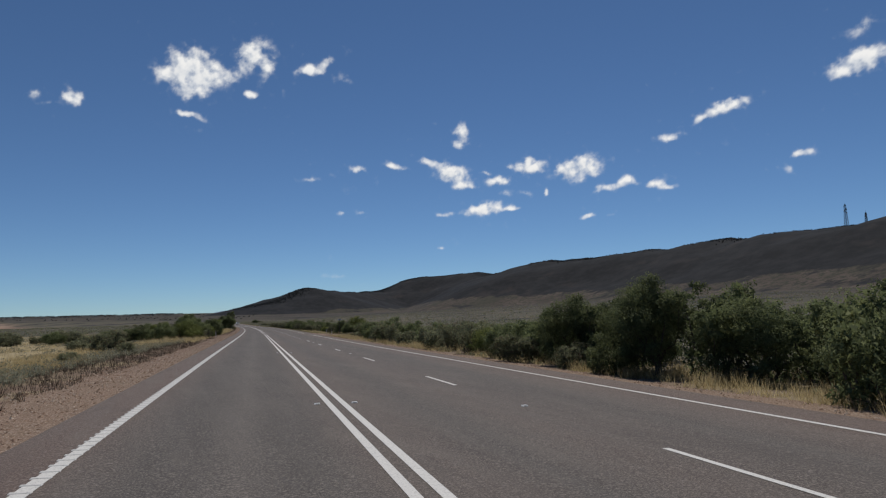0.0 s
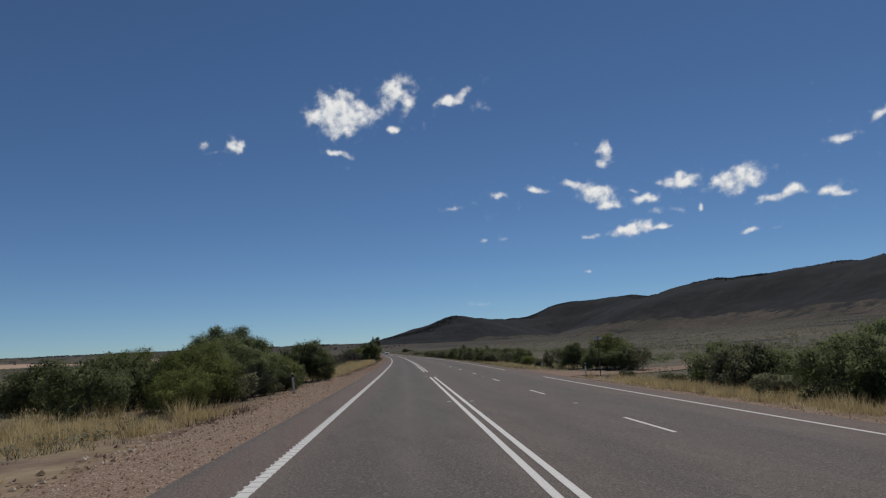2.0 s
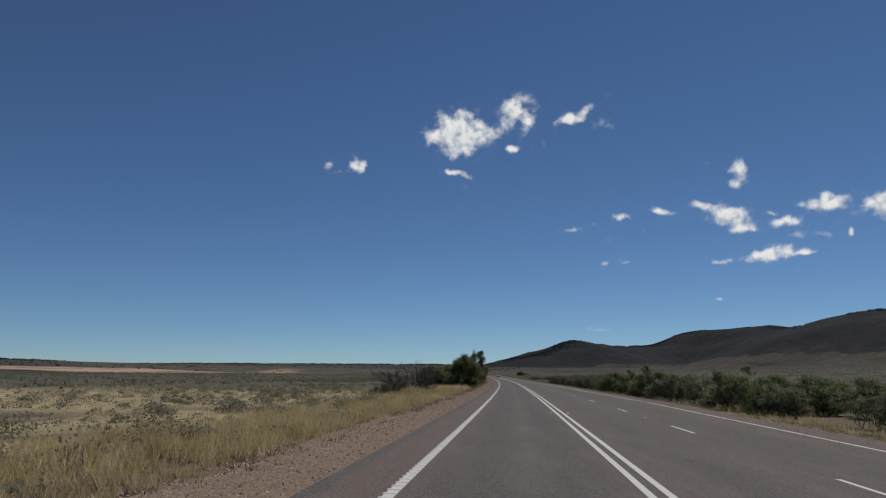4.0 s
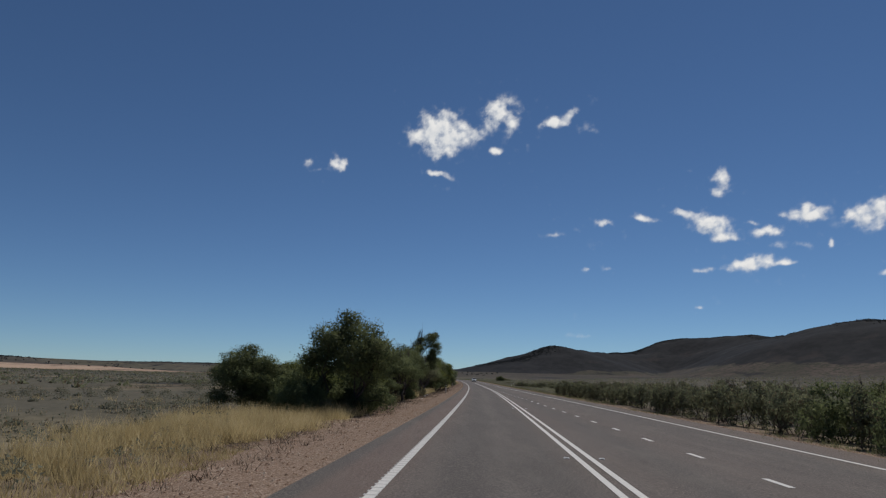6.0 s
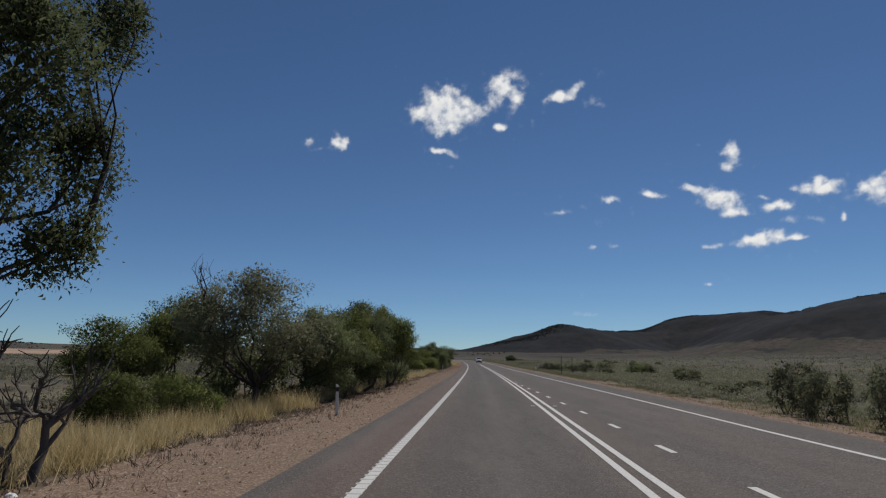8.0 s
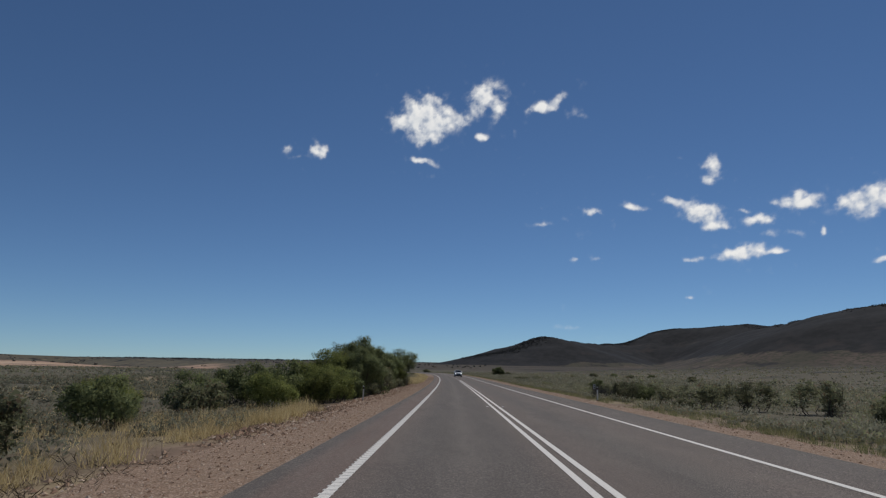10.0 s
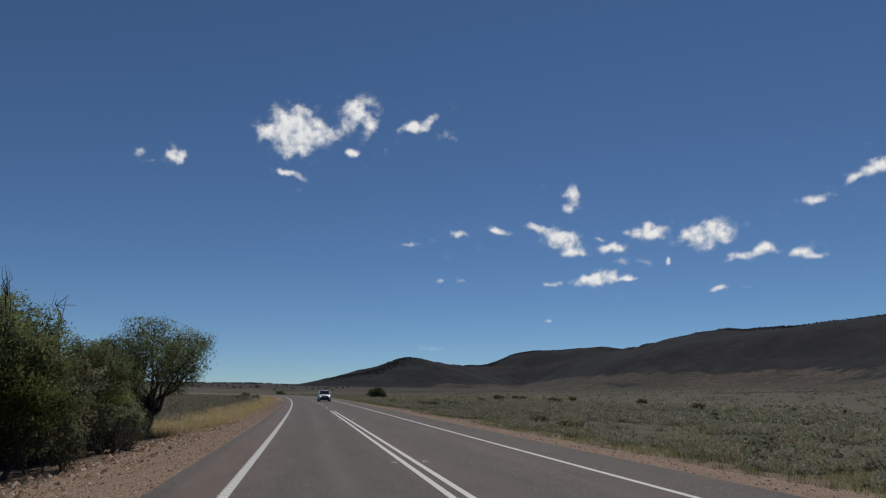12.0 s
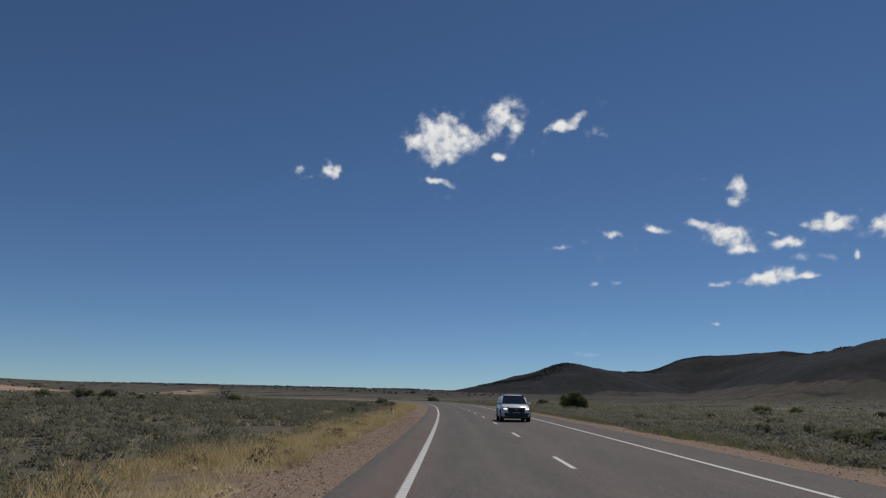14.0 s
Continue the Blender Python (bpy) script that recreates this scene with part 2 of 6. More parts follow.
def seal_left(s):
    return np.interp(s, [0, 60, 200], [-2.55, -2.75, -2.95])


def seal_right(s):
    return right_line(s) + np.interp(s, [0, 200, 330], [1.25, 1.4, 1.65])


def on_road(s, d, lift=0.0):
    """World places for distance s along the road and offset d to its right, on the road's plane."""
    s, d = np.broadcast_arrays(np.asarray(s, float), np.asarray(d, float))
    h = np.interp(s, RS, RH)
    c = np.interp(s, KS, KC)
    return np.stack([np.interp(s, RS, RX) + np.cos(h) * d, np.interp(s, RS, RY) + np.sin(h) * d, np.interp(s, RS, RZ) + c * np.clip(d, -6, 10) + lift], -1)


def road_coords(x, y):
    """Distance along the road and offset from it for world places."""
    x, y = np.asarray(x, float).ravel(), np.asarray(y, float).ravel()
    s, d = np.empty_like(x), np.empty_like(x)
    for i in range(0, len(x), 4000):
        q = slice(i, i + 4000)
        k = np.argmin((x[q, None] - RX[None, ::2]) ** 2 + (y[q, None] - RY[None, ::2]) ** 2, 1) * 2
        ex, ey, h = x[q] - RX[k], y[q] - RY[k], RH[k]
        s[q] = RS[k] - np.sin(h) * ex + np.cos(h) * ey
        d[q] = np.cos(h) * ex + np.sin(h) * ey
    return s, d


# Crest of the range to the east: x, y, height.
CREST = np.array([(1240, -1500, 140), (1200, -500, 150), (1190, 400, 150), (1180, 860, 149), (1150, 1090, 142), (1130, 1300, 139), (1060, 1480, 135), (975, 1640, 140),
                  (1130, 2150, 148), (1324, 2723, 176), (1345, 3127, 217), (1100, 3180, 184), (1000, 3250, 138), (880, 3120, 131), (708, 2952, 112), (430, 2444, 107), (300, 2330, 62), (190, 2270, 16)], float)


def wobble(x, y, size, seed=0.0):
    return np.array([noise.fractal(Vector((a / size + seed, b / size, seed)), 1.0, 2.0, 4) for a, b in zip(x, y)])


def terrain(x, y):
    """Height of the land far from the road, and how far it is wooded hill."""
    best, hill = np.zeros_like(x), np.zeros_like(x)
    for (ax, ay, ah), (bx, by, bh) in zip(CREST[:-1], CREST[1:]):
        ux, uy = bx - ax, by - ay
        t = np.clip(((x - ax) * ux + (y - ay) * uy) / (ux * ux + uy * uy), 0, 1)
        dist = np.hypot(x - ax - t * ux, y - ay - t * uy)
        h = ah + (bh - ah) * t
        reach = 260 + 1.6 * h
        q = np.clip(1 - dist / reach, 0, 1)
        z = h * (0.62 * q * q * (3 - 2 * q) + 0.38 * q)
        best = np.maximum(best, z)
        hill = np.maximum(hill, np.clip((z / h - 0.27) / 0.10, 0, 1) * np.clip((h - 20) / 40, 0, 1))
    apron = 0.036 * np.clip(x - 120, 0, 900) * np.clip((3600 - y) / 2500, 0.25, 1)
    west = 0.031 * np.clip(-x - 300, 0, 5000)
    north = 0.0158 * np.clip(y - 900, 0, 5000)
    far = np.maximum(apron, np.maximum(west, north))
    return np.maximum(far, best + 0.35 * apron), hill


def ground_z(x, y):
    x, y = np.asarray(x, float).ravel(), np.asarray(y, float).ravel()
    s, d = road_coords(x, y)
    zr = np.interp(s, RS, RZ)
    c = np.interp(s, KS, KC)
    left, right = seal_left(s), seal_right(s)
    out = np.maximum(left - d, d - right)                       # metres outside the seal
    drop = -0.13 - 0.20 * np.clip((out - 1.5) / 3.5, 0, 1)
    near = zr + c * np.clip(d, -6, 10) * np.clip(1 - (out - 4) / 30, 0, 1) + drop
    land, hill = terrain(x, y)
    w = np.clip((out - 60) / 300, 0, 1)
    return near * (1 - w) + land * np.clip((out - 40) / 100, 0, 1), hill, s, d, out


def ground_height(x, y):
    """The built ground's height, from its own grid."""
    x, y = np.asarray(x, float), np.asarray(y, float)
    gx, gy, gz = GRID
    i = np.clip(np.searchsorted(gx, x) - 1, 0, len(gx) - 2)
    j = np.clip(np.searchsorted(gy, y) - 1, 0, len(gy) - 2)
    u, v = (x - gx[i]) / (gx[i + 1] - gx[i]), (y - gy[j]) / (gy[j + 1] - gy[j])
    return gz[j, i] * (1 - u) * (1 - v) + gz[j, i + 1] * u * (1 - v) + gz[j + 1, i] * (1 - u) * v + gz[j + 1, i + 1] * u * v


def place(s, d, lift=0.0):
    p = on_road(s, d)
    return Vector((p[0], p[1], float(ground_height(p[0], p[1])) + lift))


GRID = []


# ---- mesh helpers ----
def mesh_of(name, verts, faces, material=None, smooth=False):
    me = bpy.data.meshes.new(name)
    me.from_pydata(np.asarray(verts, float).reshape(-1, 3).tolist(), [], faces if isinstance(faces, list) else faces.tolist())
    if material:
        me.materials.append(material)
    if smooth:
        me.polygons.foreach_set("use_smooth", [True] * len(me.polygons))
    me.update()
    return me


def leafy_mesh(name, v, f, material, out):
    """Loose leaves that face outwards and are shaded by the lump that they grow on; out has one direction a leaf."""
    v = np.asarray(v, float)
    face = np.cross(v[f[:, 1]] - v[f[:, 0]], v[f[:, 2]] - v[f[:, 0]])
    back = (face * out).sum(1) < 0
    f = np.where(back[:, None], f[:, ::-1], f)
    me = mesh_of(name, v, f, material, True)
    out = np.repeat(out / np.linalg.norm(out, axis=1, keepdims=True), 3, 0)
    me.normals_split_custom_set_from_vertices(out.tolist())
    return me


def give(me, name, values):
    at = me.attributes.new(name, "FLOAT", "POINT")
    at.data.foreach_set("value", np.asarray(values, np.float32))


def part(name, bm, material, parent, label=""):
    me = bpy.data.meshes.new(name)
    bm.to_mesh(me)
    bm.free()
    me.materials.append(material)
    ob = new(name, me)
    ob.parent = parent
    return tagged(ob, label)


def box(bm, cx, cy, cz, sx, sy, sz, bevel=0.0, m=None):
    """A box with bevelled edges added to bm."""
    r = bmesh.ops.create_cube(bm, size=1.0, matrix=(m or Matrix()) @ Matrix.Translation((cx, cy, cz)) @ Matrix.Diagonal((sx, sy, sz, 1)))
    if bevel:
        es = list({e_ for v_ in r["verts"] for e_ in v_.link_edges})
        bmesh.ops.bevel(bm, geom=es, offset=bevel, segments=2, affect="EDGES", profile=0.5)
    return bm


def boxed(*args, **kw):
    return box(bmesh.new(), *args, **kw)


def tube(verts, faces, pts, radii, n=6):
    """Adds a tapered tube along pts."""
    base = len(verts)
    pts = [Vector(p) for p in pts]
    for i, (p, r) in enumerate(zip(pts, radii)):
        way = (pts[min(i + 1, len(pts) - 1)] - pts[max(i - 1, 0)]).normalized()
        side = way.cross(Vector((0.3, 0.9, 0.2))).normalized()
        up = way.cross(side)
        for k in range(n):
            a_ = 2 * math.pi * k / n
            verts.append(tuple(p + (side * math.cos(a_) + up * math.sin(a_)) * r))
    for i in range(len(pts) - 1):
        for k in range(n):
            a_, b_ = base + i * n + k, base + i * n + (k + 1) % n
            faces.append((a_, b_, b_ + n, a_ + n))
    faces.append(tuple(base + (len(pts) - 1) * n + k for k in range(n)))


def cards(centres, length, width, rng, lean=None):
    """Small leaf-shaped quads at centres, turned at random. Returns verts and faces."""
    n = len(centres)
    a_ = rng.normal(size=(n, 3))
    if lean is not None:
        a_ = a_ * 0.7 + lean
    a_ /= np.linalg.norm(a_, axis=1, keepdims=True)
    b_ = np.cross(a_, rng.normal(size=(n, 3)))
    b_ /= np.linalg.norm(b_, axis=1, keepdims=True)
    ln = length * rng.uniform(0.6, 1.35, (n, 1))
    wd = width * rng.uniform(0.6, 1.35, (n, 1))
    v = np.stack([centres - a_ * ln / 2 + b_ * wd / 2, centres - a_ * ln * 0.3 - b_ * wd / 2, centres + a_ * ln / 2], 1)
    return v.reshape(-1, 3), np.arange(3 * n).reshape(n, 3)


# ---- the land ----
def axis(*pieces):
    out = []
    for a_, b_, st in pieces:
        out += list(np.arange(a_, b_, st))
    return np.array(sorted(set(np.round(out, 3))) + [pieces[-1][1]])


def build_ground():
    gx = axis((-4900, -1600, 300), (-1600, -600, 60), (-600, -150, 25), (-150, -40, 8), (-40, 80, 1.25), (80, 160, 8), (160, 1800, 30), (1800, 4900, 300))
    gy = axis((-4900, -400, 400), (-400, -60, 20), (-60, 620, 2.2), (620, 3700, 28), (3700, 4900, 300))
    X, Y = np.meshgrid(gx, gy)
    x, y = X.ravel(), Y.ravel()
    z, hill, s, d, out = ground_z(x, y)
    near = (abs(x - 20) < 160) & (y > -70) & (y < 630)
    bumps = np.zeros_like(x)
    bumps[near] = wobble(x[near], y[near], 9.0) * 0.16 * np.clip((out[near] - 5) / 6, 0, 1)
    farm = ~near
    rough = wobble(x[farm], y[farm], 190.0, 3.1) * (0.4 + 13.0 * hill[farm] * np.clip((z[farm]) / 80, 0, 1))
    bumps[farm] = rough * np.clip((out[farm] - 150) / 300, 0, 1)
    nx, ny = len(gx), len(gy)
    GRID.extend((gx, gy, (z + bumps).reshape(ny, nx)))
    idx = np.arange(nx * ny).reshape(ny, nx)
    f = np.stack([idx[:-1, :-1], idx[:-1, 1:], idx[1:, 1:], idx[1:, :-1]], -1).reshape(-1, 4)
    me = mesh_of("ground", np.stack([x, y, z + bumps], -1), f, M_GROUND, True)
    dist = np.maximum(out, 0)
    give(me, "far", np.clip((dist - 90) / 260, 0, 1))
    fx = np.clip((-x - 150) / 35, 0, 1) * np.clip((560 + x) / 60, 0, 1) * np.clip((y - 700) / 60, 0, 1) * np.clip((1600 - y) / 100, 0, 1) * np.clip((-x - 0.28 * (y - 444)) / 30, 0, 1)
    give(me, "field", fx)
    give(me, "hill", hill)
    # Mask for litter and the painted-in shade beneath the roadside thickets.
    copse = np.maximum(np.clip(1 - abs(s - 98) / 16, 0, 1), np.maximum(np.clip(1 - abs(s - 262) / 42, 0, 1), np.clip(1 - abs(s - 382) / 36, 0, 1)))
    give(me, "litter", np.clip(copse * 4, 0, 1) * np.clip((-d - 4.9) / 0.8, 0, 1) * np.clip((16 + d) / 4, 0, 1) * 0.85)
    give(me, "verge", np.clip(1 - (out - 2.0) / 5.5, 0, 1) * np.where(d < 0, 0.9, 0.6))
    give(me, "paddock", np.clip((218 - s) / 25, 0, 1) * np.clip((s + 30) / 20, 0, 1) * np.clip((-d - 6.0) / 4, 0, 1) * np.clip((85 + d) / 30, 0, 1) * 0.9)
    return tagged(new("ground", me), "dry scrub plain rising to dark wooded hills", "ground", kind="structure")


build_ground()


def strip(name, s, d0, d1, lift, material, across=1, lift1=None, ragged=0.0, seed=0):
    """A strip along the road between the offsets d0(s) and d1(s)."""
    rng = np.random.default_rng(seed)
    rows = []
    for k in range(across + 1):
        q = k / across
        d = d0 * (1 - q) + d1 * q
        if ragged and k == across:
            d = d + ragged * np.convolve(rng.normal(0, 1, len(s)), np.ones(7) / 2.6, 'same')
        lf = lift if lift1 is None else lift * (1 - q) + lift1 * q
        rows.append(on_road(s, d, lf))
    n = len(s)
    v = np.concatenate(rows)
    idx = np.arange(n * (across + 1)).reshape(across + 1, n)
    f = np.stack([idx[:-1, :-1], idx[1:, :-1], idx[1:, 1:], idx[:-1, 1:]], -1).reshape(-1, 4)
    return mesh_of(name, v, f, material)


def build_road():
    s = np.arange(-120.0, 880.0, 2.0)
    across = 48
    me = strip("road", s, seal_left(s), seal_right(s), 0.0, M_ASPHALT, across)
    q = np.linspace(0, 1, across + 1)[:, None]
    give(me, "offset", ((seal_left(s) * (1 - q) + seal_right(s) * q + 3.2) / 14.0).ravel())
    return tagged(new("road", me), "grey chip-seal asphalt highway with white lines", "road", kind="structure")


ROAD = build_road()


def line(name, s, centre, width=0.13, parent=None):
    c = centre(s) if callable(centre) else np.full_like(s, centre)
    me = strip(name, s, c - width / 2, c + width / 2, 0.006, M_PAINT)
    ob = new(name, me)
    ob.parent = parent or ROAD
    return ob


def build_lines():
    line("edge_line", np.arange(-60.0, 860.0, 2.0), LEFT, 0.15)
    for a_, b_ in ((-60, 106), (122, 860)):
        line("edge_line", np.arange(a_, b_ + 0.1, 2.0), right_line, 0.13)
    for a_, b_ in ((-60, 107.3), (119.6, 439.6)):
        for o in (-0.14, 0.14):
            line("centre_line", np.linspace(a_, b_, int((b_ - a_) / 2)), CENTRE + o, 0.12)
    for k in range(-3, 16):                                     # lane line, three metres in twelve
        e_ = 7.4 + 12 * k
        line("lane_dash", np.array([e_ - 3.0, e_ - 1.5, e_]), lane_line, 0.10)
    for k in range(28):                                         # merge line, one metre in four
        e_ = 191.1 + 4.0 * k
        line("merge_dash", np.array([e_ - 1.0, e_]), lane_line, 0.12)
    for k in range(12):
        e_ = 451.6 + 12 * k
        line("centre_dash", np.array([e_ - 3.0, e_ - 1.5, e_]), CENTRE, 0.12)


build_lines()


def gravel_left(s):
    """Width of the gravel beside the left lane."""
    return np.interp(s, [0, 40, 70, 95, 150, 205, 250, 300, 380, 430, 460, 520], [2.1, 1.9, 1.8, 2.2, 2.0, 2.3, 3.0, 2.6, 2.5, 1.9, 1.7, 1.7])


def gravel_right(s):
    return np.interp(s, [0, 100, 200, 330, 450], [1.3, 1.0, 1.1, 1.7, 1.9])


def gravel_drop(width, q):
    """Height of the gravel below the seal at the share q of its width."""
    return -0.012 * (1 - q) + (-0.122 - 0.2 * np.clip(width - 1.5, 0, 9) / 3.5) * q


def build_shoulders():
    s = np.arange(-120.0, 880.0, 0.6)
    for name, inner, side, width in (("shoulder_left", seal_left(s), -1, gravel_left(s)), ("shoulder_right", seal_right(s), 1, gravel_right(s))):
        me = strip(name, s, inner, inner + side * width, gravel_drop(width, 0.0), M_GRAVEL, 4, gravel_drop(width, 1.0), 0.13, 4)
        tagged(new(name, me), "reddish gravel road shoulder with loose stones", "shoulder", kind="structure")


build_shoulders()


# ---- trees and shrubs ----
def limb(rng, a_, b_, n=6, bend=0.12):
    """A crooked path from a_ to b_."""
    a_, b_ = np.array(a_, float), np.array(b_, float)
    t = np.linspace(0, 1, n)[:, None]
    ln = np.linalg.norm(b_ - a_)
    off = rng.normal(0, bend * ln / 2, (n, 3)) * np.sin(np.pi * t)
    return a_ * (1 - t) + b_ * t + off


def lumps_of(rng, height, width, kind, low=0.46):
    """Centres and radii of the crown's lumps: a few main lobes, each with smaller lumps over its top."""
    lobes = []
    if kind == "thicket":
        lobes.append((0, 0, height * 0.50, width * 0.30, height * 0.32))
        for k in range(11):
            a_, q = 2.4 * k + rng.uniform(-0.4, 0.4), rng.uniform(0.08, 0.36) * width
            r = width * rng.uniform(0.13, 0.19)
            z = height * (0.26 + 0.052 * k) * rng.uniform(0.85, 1.15)
            lobes.append((math.cos(a_) * q, math.sin(a_) * q, z, r, min(r * rng.uniform(0.9, 1.4), height - z)))
    elif kind == "tall":
        for k in range(9):
            a_, z = 2.4 * k + rng.uniform(-0.5, 0.5), 0.44 + 0.055 * k
            q = width * rng.uniform(0.16, 0.34) * (1.1 - 0.5 * abs(z - 0.62) / 0.3)
            r = width * rng.uniform(0.13, 0.20)
            lobes.append((math.cos(a_) * q, math.sin(a_) * q, height * z, r, r * rng.uniform(0.8, 1.1)))
    else:
        base = 0.05 if kind == "bush" else low
        lobes.append((0, 0, height * (base + 0.90) / 2, width * 0.39, height * (0.90 - base) / 2))
        lobes.append((rng.normal(0, 0.05) * width, rng.normal(0, 0.05) * width, height * 0.75, width * 0.26, height * 0.22))
        for k in range(7):
            a_ = 2 * math.pi * k / 7 + rng.uniform(-0.3, 0.3)
            q = width * rng.uniform(0.22, 0.34)
            r = width * rng.uniform(0.17, 0.23)
            top = height * (1.0 - 1.5 * (q / width) ** 1.4 * rng.uniform(0.5, 1.5))
            rz = min(r * rng.uniform(0.9, 1.2), (top - base * height) * 0.6)
            lobes.append((math.cos(a_) * q, math.sin(a_) * q, max(top - rz, base * height + 0.5 * rz), r, rz))
        for k in range(6 if kind == "bush" else 4):
            a_ = 1.05 * k + rng.uniform(-0.3, 0.3)
            q, r = width * rng.uniform(0.2, 0.34), width * rng.uniform(0.12, 0.17)
            lobes.append((math.cos(a_) * q, math.sin(a_) * q, height * base + r * rng.uniform(0.3, 1.2), r, r * 0.8))
    out = []
    for x, y, z, r, rz in lobes:
        out.append((x, y, z, r * 0.84, rz * 0.84))
        for k in range(3):
            u = rng.normal(size=3)
            u[2] = abs(u[2]) + 0.15
            u /= np.linalg.norm(u)
            k_ = rng.uniform(0.32, 0.52)
            out.append((x + u[0] * r * 0.72, y + u[1] * r * 0.72, z + u[2] * rz * 0.7, r * k_, rz * k_))
    return out


def grow(name, label, category, height, width, kind, leaves, material, seed, leaf=0.11, bark=None, dead_tops=0, stems=3, low=0.46, inner=0.22, lean=0.0, stout=1.0):
    """A tree or shrub: stems with limbs into each lump, and a crown of many small leaves."""
    rng = np.random.default_rng(seed)
    root = new(name)
    root.empty_display_size = 0.3
    tagged(root, label, category)
    lumps = lumps_of(rng, height, width, kind, low)
    lumps = [(x + lean * z / height, y, z, r, rz) for x, y, z, r, rz in lumps]
    verts, faces = [], []
    base_r = (0.021 * height + 0.018) * stout
    forks = []
    n_stem = 1 if kind == "tall" else stems
    for k in range(n_stem):
        a_ = 2 * math.pi * k / n_stem + rng.uniform(-0.5, 0.5)
        foot = np.array([math.cos(a_), math.sin(a_), 0]) * 0.06 * width * (n_stem > 1)
        foot[2] = -0.25
        top = foot * 2.5 + np.array([rng.normal(0, 0.05 * width), rng.normal(0, 0.05 * width), height * (0.42 if kind == "tall" else max(0.3, low - 0.1) if kind == "tree" else 0.2)])
        path = limb(rng, foot, top, 5, 0.14)
        tube(verts, faces, path, np.linspace(base_r * 1.25, base_r * 0.8, 5) / n_stem ** 0.35, 7)
        forks.append((path[-1], path[-2]))
    for k, (x, y, z, r, rz) in enumerate(lumps):
        if k % 4 and kind in ("bush", "thicket"):
            continue
        if k % 4:                                            # small lumps hang on their lobe
            q = np.array(lumps[k - k % 4][:3])
            tube(verts, faces, limb(rng, q, (x, y, z), 3, 0.2), np.linspace(base_r * 0.13, base_r * 0.05, 3), 3)
            continue
        f = min(forks, key=lambda p: np.hypot(p[0][0] - x, p[0][1] - y))[0]
        path = limb(rng, f, (x, y, z), 5, 0.16)
        tube(verts, faces, path, np.linspace(base_r * 0.42, base_r * 0.10, 5), 4)
        for _ in range(2):
            i = rng.integers(2, 5)
            tip = np.array([x, y, z]) + np.clip(rng.normal(0, 1, 3), -1.1, 1.1) * (r * 0.6, r * 0.6, rz * 0.6)
            tube(verts, faces, limb(rng, path[i], tip, 3, 0.2), np.linspace(base_r * 0.16, base_r * 0.05, 3), 3)
    for _ in range(dead_tops):
        x, y, z, r, rz = lumps[rng.integers(len(lumps))]
        tip = np.array([x * 1.1, y * 1.1, height * rng.uniform(0.93, 1.03)])
        path = limb(rng, (x, y, z), tip, 5, 0.2)
        tube(verts, faces, path, np.linspace(base_r * 0.3, base_r * 0.06, 5), 4)
        for _ in range(7):
            tube(verts, faces, limb(rng, path[rng.integers(1, 4)], tip + rng.normal(-0.05, 0.2, 3), 4, 0.25), np.linspace(base_r * 0.13, base_r * 0.03, 4), 3)
    trunk = new("trunk", mesh_of("trunk", verts, faces, bark or M_BARK, True))
    trunk.parent = root
    w = np.array([l[3] * l[4] for l in lumps])
    L = np.array(lumps)
    # sprays of small leaves round the lumps, over larger shaded foliage inside
    sprays = max(1, leaves // 20)
    pick = rng.choice(len(lumps), sprays, p=w / w.sum())
    u = rng.normal(size=(sprays, 3))
    u /= np.linalg.norm(u, axis=1, keepdims=True)
    tip = L[pick, :3] + u * rng.uniform(0.58, 1.0, (sprays, 1)) * np.stack([L[pick, 3], L[pick, 3], L[pick, 4]], -1)
    c = np.repeat(tip, 20, 0) + rng.normal(0, 0.05 + 0.010 * width, (sprays * 20, 3)) * (1, 1, 0.75)
    c[:, 2] = np.maximum(c[:, 2], 0.03)
    v, f = cards(c, leaf, leaf * 0.45, rng, lean=np.repeat(u, 20, 0) * 0.6 + np.array([0, 0, -0.1]))
    u_tip = u
    n_in = int(leaves * inner)
    pick = rng.choice(len(lumps), n_in, p=w / w.sum())
    u = rng.normal(size=(n_in, 3))
    u /= np.linalg.norm(u, axis=1, keepdims=True)
    c = L[pick, :3] + u * rng.uniform(0.25, 0.88, (n_in, 1)) * np.stack([L[pick, 3], L[pick, 3], L[pick, 4]], -1)
    v2, f2 = cards(c, leaf * 1.6, leaf * 0.95, rng)
    out = np.concatenate([np.repeat(u_tip, 20, 0), u]) * 0.8 + (0, 0, 0.25)
    out = out + rng.normal(0, 0.22, out.shape)
    v, f = np.concatenate([v, v2]), np.concatenate([f, f2 + len(v)])
    crown = new("crown", leafy_mesh("crown", v, f, material, out))
    crown.parent = root
    return root


